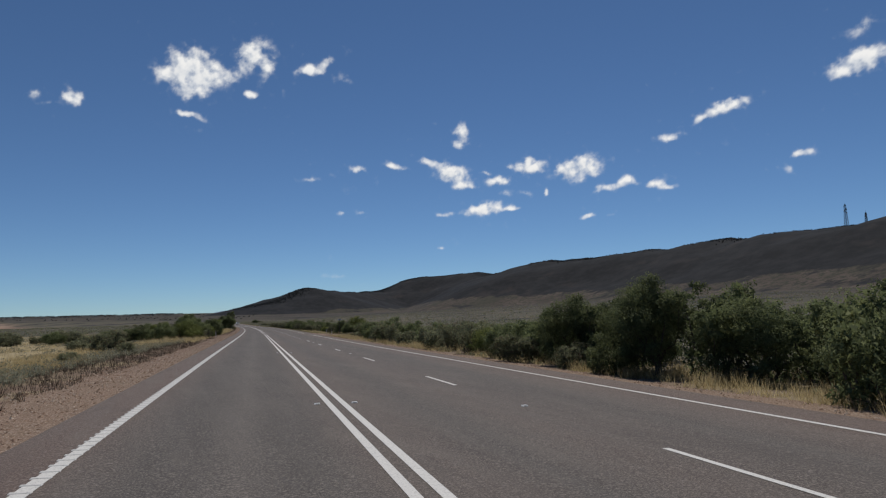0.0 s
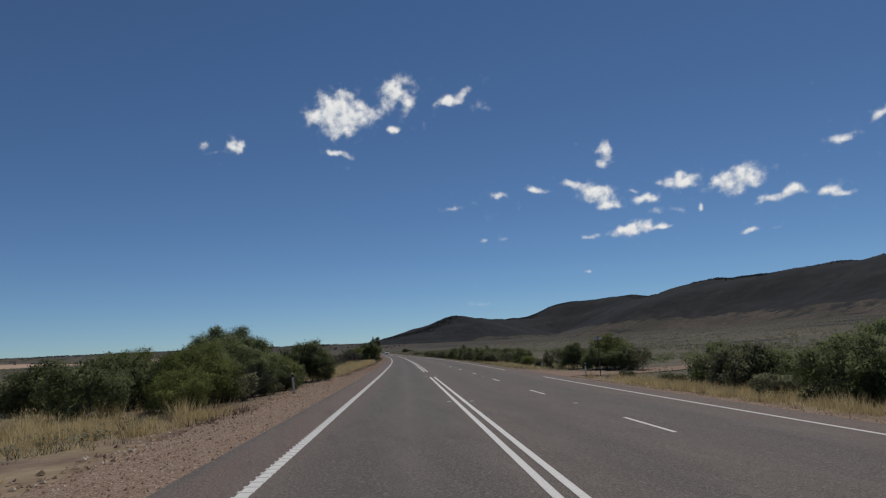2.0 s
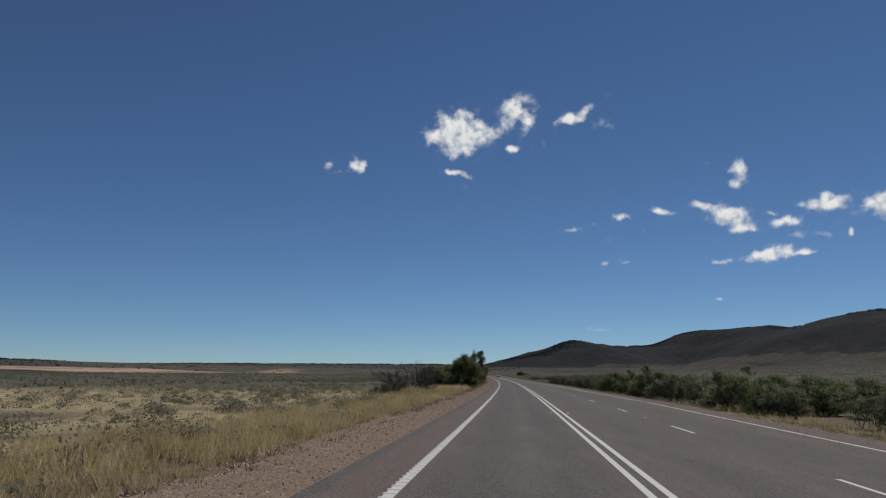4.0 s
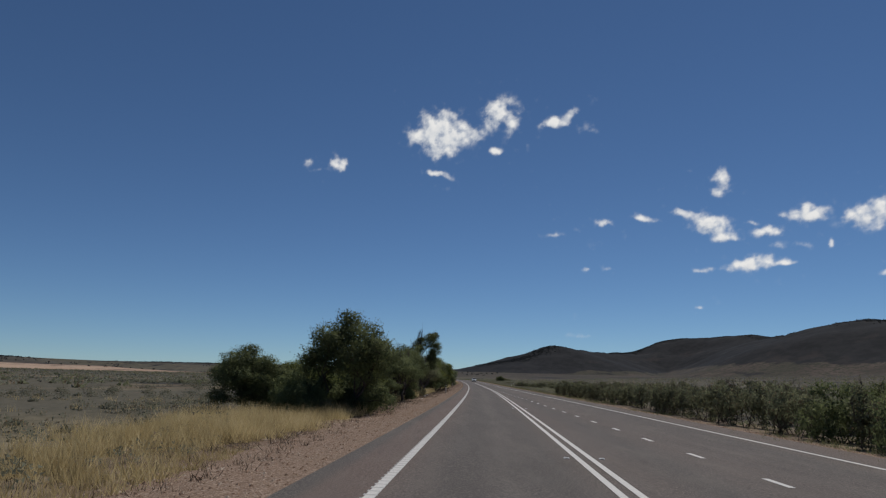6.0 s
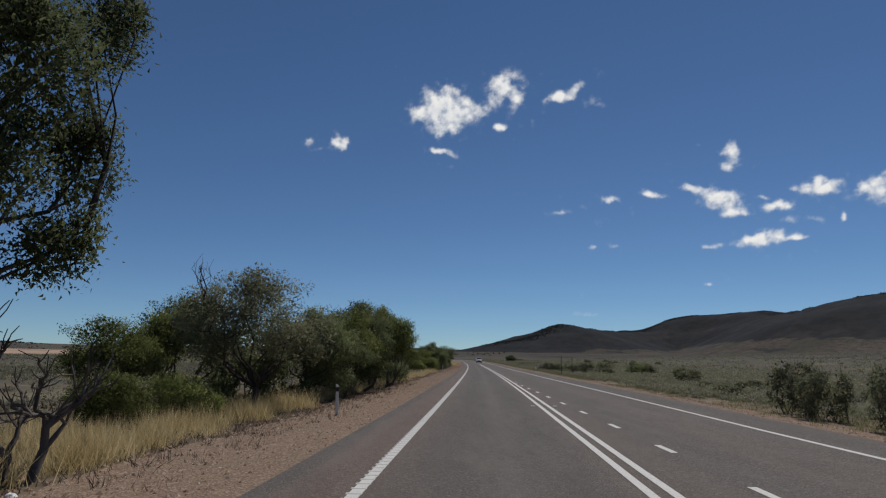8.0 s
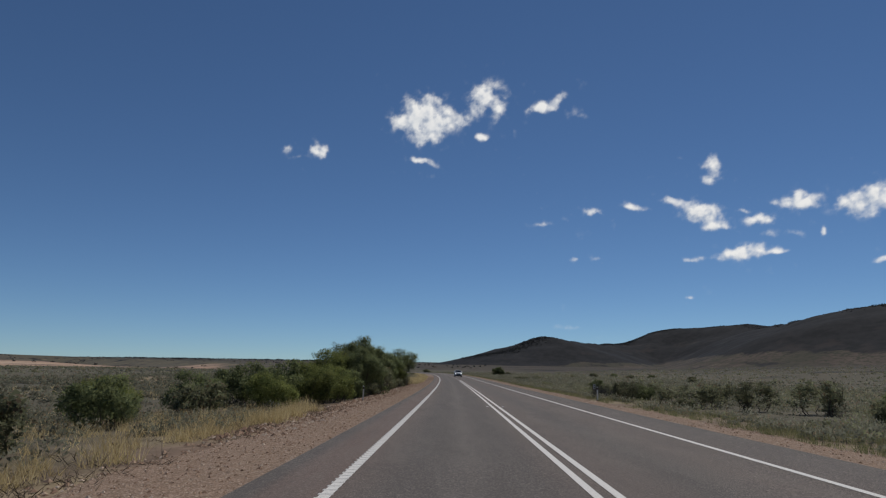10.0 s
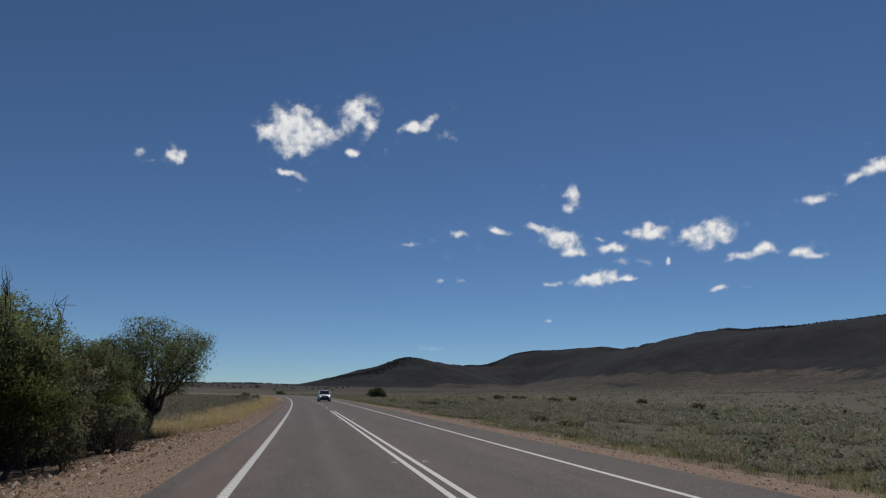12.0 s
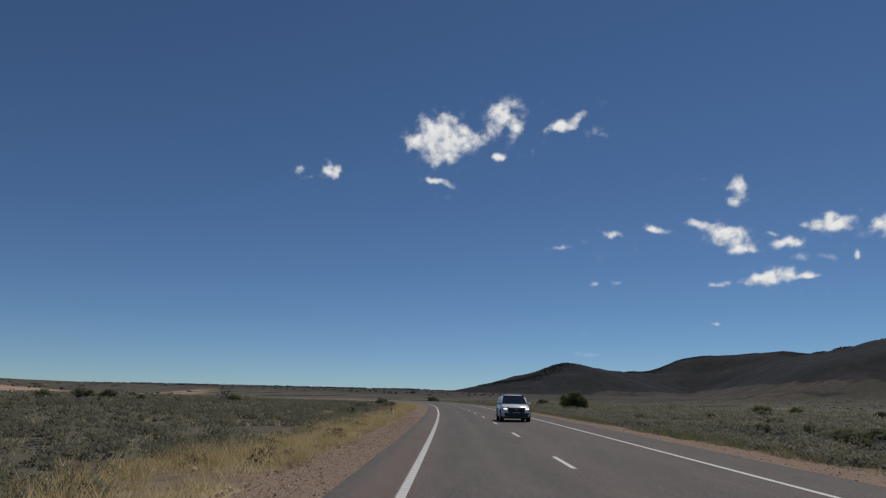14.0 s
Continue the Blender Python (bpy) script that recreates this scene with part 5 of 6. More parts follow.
def stones(name, label, n, area, size, seed, left, power=1.0):
    rng = np.random.default_rng(seed)
    s = rng.uniform(area[0], area[1], n)
    q = area[2] + (area[3] - area[2]) * rng.uniform(0, 1, n) ** power
    width = gravel_left(s) if left else gravel_right(s)
    p = on_road(s, seal_left(s) - q * width if left else seal_right(s) + q * width)
    p[:, 2] += gravel_drop(width, np.clip(q, 0, 1))
    r = size * rng.uniform(0.4, 1.0, n) ** 2 + 0.012
    a_ = rng.uniform(0, 6.28, n)
    base = np.array([(1, 0, -0.25), (0, 1, -0.25), (-1, 0, -0.25), (0, -1, -0.25), (0.1, 0.05, 0.42)])
    k = base[None] * rng.uniform(0.6, 1.25, (n, 5, 1)) * r[:, None, None]
    k = np.stack([k[..., 0] * np.cos(a_)[:, None] - k[..., 1] * np.sin(a_)[:, None], k[..., 0] * np.sin(a_)[:, None] + k[..., 1] * np.cos(a_)[:, None], k[..., 2]], -1)
    v = (k + p[:, None]).reshape(-1, 3)
    t = np.array([(0, 1, 4), (1, 2, 4), (2, 3, 4), (3, 0, 4)])
    f = (t[None] + 5 * np.arange(n)[:, None, None]).reshape(-1, 3)
    return tagged(new(name, mesh_of(name, v, f, M_STONE)), label, "gravel", kind="stuff")


stones("gravel_stones", "loose reddish stones on the gravel shoulder", 44000, (-4, 500, 0.02, 1.15), 0.055, 1, True)
stones("gravel_stones", "larger broken stones at the outer edge of the shoulder", 6000, (-4, 520, 0.45, 1.3), 0.085, 2, True)
stones("gravel_stones", "broken rocks thrown along the outer edge of the shoulder", 3000, (335, 425, 0.6, 1.35), 0.15, 4, True)
stones("gravel_stones", "loose reddish stones on the far shoulder", 16000, (-4, 520, 0.05, 1.1), 0.055, 3, False)


# ---- side track at the gap in the edge line ----
def build_track():
    n, m = 26, 12
    verts = []
    for i in range(n):
        for j in range(m):
            d = 9.6 + 40.0 * (i / (n - 1)) ** 1.3
            flare = 5.5 * math.exp(-(d - 9.6) / 3.0)
            s = 114.6 + (j / (m - 1) - 0.5) * (6.5 + 2 * flare) + 0.10 * (d - 9.6)
            p = on_road(s, d)
            verts.append((p[0], p[1], 0.0))
    v = np.array(verts)
    v[:, 2] = heights(v[:, 0], v[:, 1]) + 0.045
    first = on_road(114.6, 9.6)[2]
    v[:2 * m, 2] = np.maximum(v[:2 * m, 2], first - 0.06)
    idx = np.arange(n * m).reshape(n, m)
    f = np.stack([idx[:-1, :-1], idx[1:, :-1], idx[1:, 1:], idx[:-1, 1:]], -1).reshape(-1, 4)
    tagged(new("side_track", mesh_of("side_track", v, f, M_GRAVEL, True)), "reddish gravel side track joining the highway", "track", kind="structure")


build_track()


# ---- raised ribs of the left edge line ----
def build_ribs():
    s = np.arange(-4.0, 500.0, 0.30)
    corners = []
    for ds, dd, lift in ((-0.035, -0.105, 0.004), (0.035, -0.105, 0.004), (0.035, 0.082, 0.004), (-0.035, 0.082, 0.004), (-0.02, -0.097, 0.014), (0.02, -0.097, 0.014), (0.02, 0.075, 0.014), (-0.02, 0.075, 0.014)):
        corners.append(on_road(s + ds, LEFT + dd, lift))
    v = np.stack(corners, 1).reshape(-1, 3)
    t = np.array([(4, 7, 6, 5), (0, 1, 5, 4), (1, 2, 6, 5), (2, 3, 7, 6), (3, 0, 4, 7)])[:, ::-1]
    f = (t[None] + 8 * np.arange(len(s))[:, None, None]).reshape(-1, 4)
    ob = new("edge_rib", mesh_of("edge_rib", v, f, M_PAINT))
    ob.parent = ROAD
    tagged(ob, "raised white rumble ribs", kind="stuff")


build_ribs()


def road_pose(s, d, lift=0.0, ground=False):
    """A pose at a place of the road: x to its right, y along it."""
    h = float(np.interp(s, RS, RH))
    p = place(s, d, lift) if ground else Vector(on_road(s, d, lift).tolist())
    return Matrix.Translation(p) @ Matrix.Rotation(h, 4, "Z")


# ---- raised pavement markers ----
def marker(s, d):
    root = tagged(new("road_marker"), "small white raised reflective marker on the asphalt", "road marker", "markers along the lines")
    bm = bmesh.new()
    box(bm, 0, 0, 0.009, 0.11, 0.10, 0.018)
    for v_ in bm.verts:
        if v_.co.z > 0.01:
            v_.co.y *= 0.55
            v_.co.x *= 0.85
    part("body", bm, M_WHITE, root)
    part("lens", boxed(0, -0.040, 0.010, 0.07, 0.012, 0.010), M_LENS, root, "clear reflector")
    root.matrix_basis = road_pose(s, d, 0.002)
    return root


M_LENS = plain("reflector", (0.55, 0.5, 0.45), 0.2)
M_RED = plain("red_reflector", (0.10, 0.012, 0.012), 0.25)
MARK = marker(13.0, CENTRE - 0.36)
for k in range(0, 19):
    s_ = 13.0 + 24 * k
    if k and s_ < 440:
        copy_thing(MARK, road_pose(s_, CENTRE - 0.36, 0.002))
    if s_ < 440:
        copy_thing(MARK, road_pose(s_ + 0.1, CENTRE + 0.36, 0.002))
    if s_ < 160:
        copy_thing(MARK, road_pose(s_ - 1.1, float(lane_line(s_)), 0.002))


# ---- guide posts ----
def guide_post():
    root = tagged(new("guide_post"), "white plastic roadside guide post with dark band and reflector", "guide post", "guide posts along the road")
    bm = boxed(0, 0, 0.40, 0.085, 0.022, 1.0, 0.006)
    for v_ in bm.verts:
        if v_.co.z > 0.85:
            v_.co.z -= 0.05 * (v_.co.x / 0.0425 + 1) / 2
    part("post", bm, M_POST, root)
    part("band", boxed(0, 0, 0.75, 0.089, 0.026, 0.12), M_BLACK, root, "black band")
    part("reflector", boxed(0, -0.016, 0.75, 0.035, 0.010, 0.08, 0.003), M_RED, root, "red reflector")
    part("foot", boxed(0, 0, 0.0, 0.14, 0.05, 0.10, 0.01), M_STEEL, root, "steel ground socket")
    return root


POST = guide_post()
POST.matrix_basis = road_pose(92.9, -4.75, 0.0, True) @ pose(0, 0, 0, 2, -4, 0)
for s_, d_, lean_ in ((196.0, -5.35, 2), (273.5, -4.4, -1), (359.2, -5.6, 1), (108.1, 11.95, 0), (128.2, 13.2, 1), (361.4, 8.95, 0), (497.0, -5.3, 1)):
    copy_thing(POST, road_pose(s_, d_, 0.0, True) @ pose(0, 0, 0, 0, lean_, 0))


# ---- scraps of litter ----
def scrap(s, d, size, seed):
    rng = np.random.default_rng(seed)
    root = tagged(new("litter"), "crumpled white scrap of litter on the gravel", "litter", "roadside litter")
    bm = bmesh.new()
    bmesh.ops.create_icosphere(bm, subdivisions=2, radius=size)
    for v_ in bm.verts:
        v_.co *= rng.uniform(0.6, 1.15)
        v_.co.z *= 0.6
    part("wrapper", bm, M_WHITE, root)
    root.matrix_basis = road_pose(s, d, size * 0.35, True)


for k, (s_, d_, z_) in enumerate(((255.0, -5.6, 0.11), (253.6, -5.8, 0.07), (262.4, -5.9, 0.08), (228.5, -6.2, 0.06), (421.5, -6.3, 0.10), (462.2, -7.2, 0.10), (373.0, 9.2, 0.08), (247.2, -5.2, 0.06))):
    scrap(s_, d_, z_, k)


# ---- posts at the track and in the scrub ----
def steel_post(label, height, plate=False):
    root = tagged(new("steel_post"), label, "post")
    bm = bmesh.new()
    bmesh.ops.create_cone(bm, cap_ends=True, segments=12, radius1=0.034, radius2=0.030, depth=height + 0.3, matrix=Matrix.Translation((0, 0, height / 2 - 0.15)))
    part("pole", bm, M_STEEL, root)
    bm = bmesh.new()
    bmesh.ops.create_cone(bm, cap_ends=True, segments=12, radius1=0.038, radius2=0.024, depth=0.04, matrix=Matrix.Translation((0, 0, height + 0.02)))
    part("cap", bm, M_BLACK, root)
    if plate:
        part("sign_plate", boxed(0, 0.03, height - 0.05, 0.62, 0.006, 0.15, 0.002), M_POST, root, "thin grey sign seen from behind")
    return root


SIGN = steel_post("dark steel post with a narrow sign blade beside the track", 2.6, True)
SIGN.matrix_basis = road_pose(109.7, 13.4, 0.0, True)
PAIR = steel_post("dark steel post beside a saltbush verge", 2.15)
PAIR.matrix_basis = road_pose(332.8, 9.2, 0.0, True)
tagged(PAIR, group="paired posts")
copy_thing(PAIR, road_pose(332.0, 10.3, 0.0, True))


def distance_marker():
    """A slim post with a small white plate whose figures are plain bars."""
    root = tagged(new("distance_marker"), "slim dark post with a small white distance plate", "road sign")
    part("post", boxed(0, 0, 0.35, 0.05, 0.03, 1.3, 0.006), M_STEEL, root)
    plate = part("plate", boxed(0, -0.022, 0.82, 0.16, 0.008, 0.34, 0.003), M_POST, root, "white plate")
    for z in (0.90, 0.75):
        part("figure", boxed(0, -0.028, z, 0.09, 0.004, 0.10), M_BLACK, plate, "plain dark bar")
    root.matrix_basis = road_pose(366.5, 9.8, 0.0, True) @ pose(0, 0, 0, 0, 2, 0)


distance_marker()


# ---- masts on the hill ----
def mast(label, height, base, dishes, seed):
    root = tagged(new("radio_mast"), label, "radio mast")
    rng = np.random.default_rng(seed)
    legs = [(-1, -1), (1, -1), (1, 1), (-1, 1)]
    n = 10
    for lx, ly in legs:
        v, f = [], []
        tube(v, f, [(lx * base, ly * base, -6), (lx * base * 0.35, ly * base * 0.35, height)], (0.32, 0.22), 5)
        new("leg", mesh_of("leg", v, f, M_STEEL)).parent = root
    for k in range(n):
        a_, b_ = k / n, (k + 1) / n
        wa, wb = base * (1 - 0.65 * a_), base * (1 - 0.65 * b_)
        v, f = [], []
        for i in range(4):
            (ax, ay), (bx, by) = legs[i], legs[(i + 1) % 4]
            tube(v, f, [(ax * wa, ay * wa, a_ * height), (bx * wb, by * wb, b_ * height)], (0.14, 0.14), 4)
            tube(v, f, [(bx * wa, by * wa, a_ * height), (ax * wb, ay * wb, b_ * height)], (0.14, 0.14), 4)
            tube(v, f, [(ax * wb, ay * wb, b_ * height), (bx * wb, by * wb, b_ * height)], (0.14, 0.14), 4)
        new("brace", mesh_of("brace", v, f, M_STEEL)).parent = root
    for k in range(dishes):
        bm = bmesh.new()
        z = height * rng.uniform(0.6, 0.97)
        a_ = rng.uniform(0, 6.28)
        bmesh.ops.create_cone(bm, cap_ends=True, segments=14, radius1=1.5, radius2=0.9, depth=0.9, matrix=Matrix.Translation((math.cos(a_) * base * 0.75, math.sin(a_) * base * 0.75, z)) @ Matrix.Rotation(a_, 4, "Z") @ Matrix.Rotation(radians(90), 4, "Y"))
        part("dish", bm, M_POST, root, "white drum antenna")
    v, f = [], []
    tube(v, f, [(0, 0, height - 2), (0, 0, height + 5)], (0.2, 0.1), 5)
    new("aerial", mesh_of("aerial", v, f, M_STEEL)).parent = root
    return root


def on_hill(az, x):
    y = x / math.tan(radians(az))
    return Vector((x, y, float(ground_height(x, y)) - 1))


mast("tall lattice radio mast standing on the hill crest", 44.0, 3.2, 5, 1).matrix_basis = Matrix.Translation(on_hill(52.9, 1175.0))
mast("shorter lattice mast with drum antennas on the crest", 23.0, 2.4, 6, 2).matrix_basis = Matrix.Translation(on_hill(54.15, 1178.0))


# ---- far woods on the hills ----
def far_woods(n, seed):
    rng = np.random.default_rng(seed)
    k = rng.integers(0, len(CREST) - 1, n)
    t = rng.uniform(0, 1, (n, 1))
    c = CREST[k] * (1 - t) + CREST[k + 1] * t
    x, y = c[:, 0] + rng.normal(0, 26, n), c[:, 1] + rng.normal(0, 26, n)
    hill = ground_z(x, y)[1]
    z = ground_height(x, y)
    ok = (hill > 0.5) & (y > 500)
    x, y, z = x[ok], y[ok], z[ok]
    r = rng.uniform(0.6, 1.6, len(x)) * np.where(rng.uniform(0, 1, len(x)) > 0.85, 1.7, 1.0)
    m = 5
    c = np.repeat(np.stack([x, y, z + r * 0.45], -1), m, 0)
    u = rng.normal(size=(len(c), 3))
    u /= np.linalg.norm(u, axis=1, keepdims=True)
    c += u * np.repeat(r, m)[:, None] * (0.8, 0.8, 0.6)
    v, f = cards(c, 2.6, 2.3, rng)
    tagged(new("far_woods", mesh_of("far_woods", v, f, M_WOODS)), "dark low trees along the crest of the hills", "woods", kind="stuff")


M_WOODS = leaf_material("far_wood", (0.036, 0.039, 0.041), (0.046, 0.049, 0.050), (0.058, 0.060, 0.058), 0.4)
far_woods(13000, 4)


def tree_line(n, bearing, reach, size, seed):
    """Low dark trees far out on the plain, between two bearings and two distances."""
    rng = np.random.default_rng(seed)
    a_, r = np.radians(rng.uniform(*bearing, n)), rng.uniform(*reach, n)
    x, y = np.sin(a_) * r + 20, np.cos(a_) * r + 220
    ok = wobble(x, y, 240.0, seed) > -0.08
    x, y, h = x[ok], y[ok], size * rng.uniform(0.5, 1.3, ok.sum())
    c = np.repeat(np.stack([x, y, ground_height(x, y) + h * 0.4], -1), 5, 0)
    c += rng.normal(0, 0.4, c.shape) * np.repeat(h, 5)[:, None] * (1.3, 1.3, 0.6)
    v, f = cards(c, size * 1.1, size * 0.9, rng)
    tagged(new("far_woods", mesh_of("far_woods", v, f, M_WOODS)), "thin dark line of low trees far across the plain", "woods", kind="stuff")


tree_line(2600, (-46, 0), (4150, 4600), 5.5, 3)
tree_line(700, (-46, 4), (2600, 3500), 4.0, 5)
tree_line(260, (-46, 6), (1000, 1900), 2.6, 6)


def far_range(az0, az1, height, seed):
    """A faint range on the horizon."""
    n = 40
    v = []
    for i in range(n + 1):
        q = i / n
        a_ = radians(az0 + (az1 - az0) * q)
        h = height * math.sin(math.pi * q) ** 1.6 * (0.7 + 0.5 * noise.noise(Vector((q * 5, seed, 0))))
        for dist, hh in ((4700, -40), (4760, h + 50), (4880, -40)):
            v.append((math.sin(a_) * dist, math.cos(a_) * dist, hh))
    f = [(3 * i + k, 3 * i + 3 + k, 3 * i + 4 + k, 3 * i + 1 + k) for i in range(n) for k in (0, 1)]
    tagged(new("backdrop", mesh_of("backdrop", v, f, M_FAR, True)), "pale blue distant range on the horizon", "hills", kind="structure")


# The pale blue is aerial haze painted into the range's base colour.
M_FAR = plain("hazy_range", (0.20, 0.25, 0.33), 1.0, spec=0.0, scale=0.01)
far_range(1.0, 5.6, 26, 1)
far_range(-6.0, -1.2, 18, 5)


# ---- oncoming car ----
def ring_loft(rings, close=True):
    bm = bmesh.new()
    rows = [[bm.verts.new(p) for p in r] for r in rings]
    n = len(rings[0])
    for a_, b_ in zip(rows[:-1], rows[1:]):
        for k in range(n):
            bm.faces.new((a_[k], a_[(k + 1) % n], b_[(k + 1) % n], b_[k]))
    if close:
        bm.faces.new(rows[0][::-1])
        bm.faces.new(rows[-1])
    bmesh.ops.recalc_face_normals(bm, faces=bm.faces)
    for f_ in bm.faces:
        f_.smooth = True
    return bm


def section(y, w, z0, z1, top=0.92, r=0.1):
    """A rounded cross-section at y: half-width w at the middle, narrower at the top."""
    t = w * top
    pts = [(-w + r, z0), (w - r, z0), (w * 0.985, z0 + r), (w, z0 + (z1 - z0) * 0.45), (w * 0.975, z0 + (z1 - z0) * 0.75), (t, z1 - r * 0.6), (t - r, z1), (0, z1 + r * 0.22), (-t + r, z1), (-t, z1 - r * 0.6), (-w * 0.975, z0 + (z1 - z0) * 0.75), (-w, z0 + (z1 - z0) * 0.45), (-w * 0.985, z0 + r)]
    return [(x, y, z) for x, z in pts]


def panel(pts, thick=0.012):
    bm = bmesh.new()
    vs = [bm.verts.new(p) for p in pts]
    f_ = bm.faces.new(vs)
    r = bmesh.ops.extrude_face_region(bm, geom=[f_])
    nrm = f_.normal.copy()
    f_.normal_update()
    nrm = f_.normal
    bmesh.ops.translate(bm, verts=[v_ for v_ in r["geom"] if isinstance(v_, bmesh.types.BMVert)], vec=nrm * thick)
    bmesh.ops.recalc_face_normals(bm, faces=bm.faces)
    return bm


def disc(x, y, z, r, depth, seg=24, r2=None):
    bm = bmesh.new()
    bmesh.ops.create_cone(bm, cap_ends=True, segments=seg, radius1=r, radius2=r if r2 is None else r2, depth=depth, matrix=Matrix.Translation((x, y, z)) @ Matrix.Rotation(radians(90), 4, "Y"))
    return bm


def build_car():
    paint = plain("white_car_paint", (0.72, 0.73, 0.74), 0.25, spec=0.5, vary=0.03)
    glass = plain("dark_car_glass", (0.012, 0.014, 0.016), 0.08, spec=0.6)
    rubber = plain("tyre_rubber", (0.022, 0.022, 0.022), 0.8)
    alloy = plain("alloy", (0.4, 0.4, 0.42), 0.35, 0.8)
    trim = plain("grey_trim", (0.05, 0.05, 0.055), 0.5)
    lamp = Nodes("headlamp", 0.1, 0, 0.6)
    lamp.colour((0.85, 0.87, 0.9))
    lamp.b.inputs["Emission Color"].default_value = (1, 0.98, 0.95, 1)
    lamp.b.inputs["Emission Strength"].default_value = 1.2
    car = tagged(new("car"), "white oncoming SUV with dark glass and lit headlamps", "car")
    low = [section(0.0, 0.72, 0.42, 0.80, 0.9, 0.08), section(0.10, 0.86, 0.34, 0.90), section(0.45, 0.91, 0.27, 0.99), section(1.0, 0.93, 0.25, 1.05), section(1.5, 0.93, 0.25, 1.08), section(3.0, 0.93, 0.25, 1.10), section(4.1, 0.92, 0.27, 1.12), section(4.45, 0.88, 0.34, 1.06), section(4.55, 0.76, 0.45, 0.98)]
    part("body", ring_loft(low), paint, car)
    cab = [section(1.15, 0.84, 1.00, 1.08, 0.95, 0.03), section(1.55, 0.84, 1.0, 1.33, 0.86, 0.05), section(1.95, 0.84, 1.0, 1.60, 0.78, 0.07), section(2.4, 0.84, 1.0, 1.67, 0.76, 0.08), section(3.5, 0.84, 1.0, 1.65, 0.76, 0.08), section(4.1, 0.82, 1.0, 1.55, 0.76, 0.07), section(4.45, 0.80, 1.0, 1.15, 0.9, 0.04)]
    part("cabin", ring_loft(cab), paint, car)
    part("windscreen", panel([(-0.78, 1.18, 1.11), (0.78, 1.18, 1.11), (0.645, 1.97, 1.628), (-0.645, 1.97, 1.628)]), glass, car, "dark windscreen")
    for sx in (-1, 1):
        part("side_window", panel([(sx * 0.845, 1.75, 1.14), (sx * 0.845, 3.95, 1.16), (sx * 0.70, 3.75, 1.53), (sx * 0.70, 2.15, 1.55)]), glass, car, "dark side glass")
        lampo = part("headlamp", boxed(sx * 0.68, 0.05, 0.80, 0.24, 0.16, 0.09, 0.03), lamp.m, car, "bright lit headlamp")
        part("bezel", boxed(sx * 0.66, 0.09, 0.80, 0.40, 0.14, 0.18, 0.02), trim, lampo, "dark bezel")
        part("fog_lamp", boxed(sx * 0.70, 0.045, 0.52, 0.16, 0.06, 0.10, 0.02), trim, car)
        mir = part("mirror", boxed(sx * 1.02, 1.62, 1.14, 0.20, 0.12, 0.15, 0.04), paint, car)
        part("mirror_arm", boxed(sx * 0.91, 1.63, 1.09, 0.12, 0.06, 0.05, 0.01), trim, mir)
        part("roof_rail", boxed(sx * 0.60, 2.9, 1.705, 0.04, 1.7, 0.04, 0.012), trim, car, "black roof rail")
        for yw in (0.90, 3.60):
            wheel = part("wheel", disc(sx * 0.83, yw, 0.345, 0.345, 0.23, 28), rubber, car, "black tyre")
            part("rim", disc(sx * 0.90, yw, 0.345, 0.235, 0.12, 20), alloy, wheel, "alloy rim")
            part("hub", disc(sx * 0.955, yw, 0.345, 0.06, 0.03, 12), trim, wheel)
            arch = bmesh.new()
            for k in range(13):
                a_, b_ = math.pi * k / 13, math.pi * (k + 1) / 13
                box(arch, sx * 0.925, yw + math.cos((a_ + b_) / 2) * 0.39, 0.36 + math.sin((a_ + b_) / 2) * 0.39, 0.05, 0.09, 0.10)
            part("wheel_arch", arch, trim, car, "dark arch moulding")
    grille = part("grille", boxed(0, 0.02, 0.71, 1.02, 0.10, 0.30, 0.03), M_BLACK, car, "black grille")
    for k in range(4):
        part("grille_bar", boxed(0, -0.035, 0.63 + 0.055 * k, 0.80, 0.02, 0.018), trim, grille)
    part("badge", boxed(0, -0.045, 0.76, 0.12, 0.02, 0.08, 0.02), alloy, grille, "plain bright badge")
    part("intake", boxed(0, 0.03, 0.44, 1.46, 0.14, 0.22, 0.04), M_BLACK, car, "black lower intake")
    part("skid_plate", boxed(0, 0.06, 0.34, 1.0, 0.12, 0.07, 0.02), alloy, car)
    part("plate", boxed(0, -0.025, 0.545, 0.38, 0.02, 0.10, 0.006), M_WHITE, car, "white number plate")
    part("plate_bar", boxed(0, -0.037, 0.545, 0.28, 0.006, 0.045), M_BLACK, car, "dark plain bar")
    for sx in (-0.35, 0.2):
        part("wiper", boxed(sx, 1.22, 1.145, 0.55, 0.03, 0.015), M_BLACK, car)
    part("underside", boxed(0, 2.25, 0.26, 1.7, 3.9, 0.12, 0.02), M_BLACK, car)
    car.matrix_basis = road_pose(488.0, 3.15)
    return car


build_car()


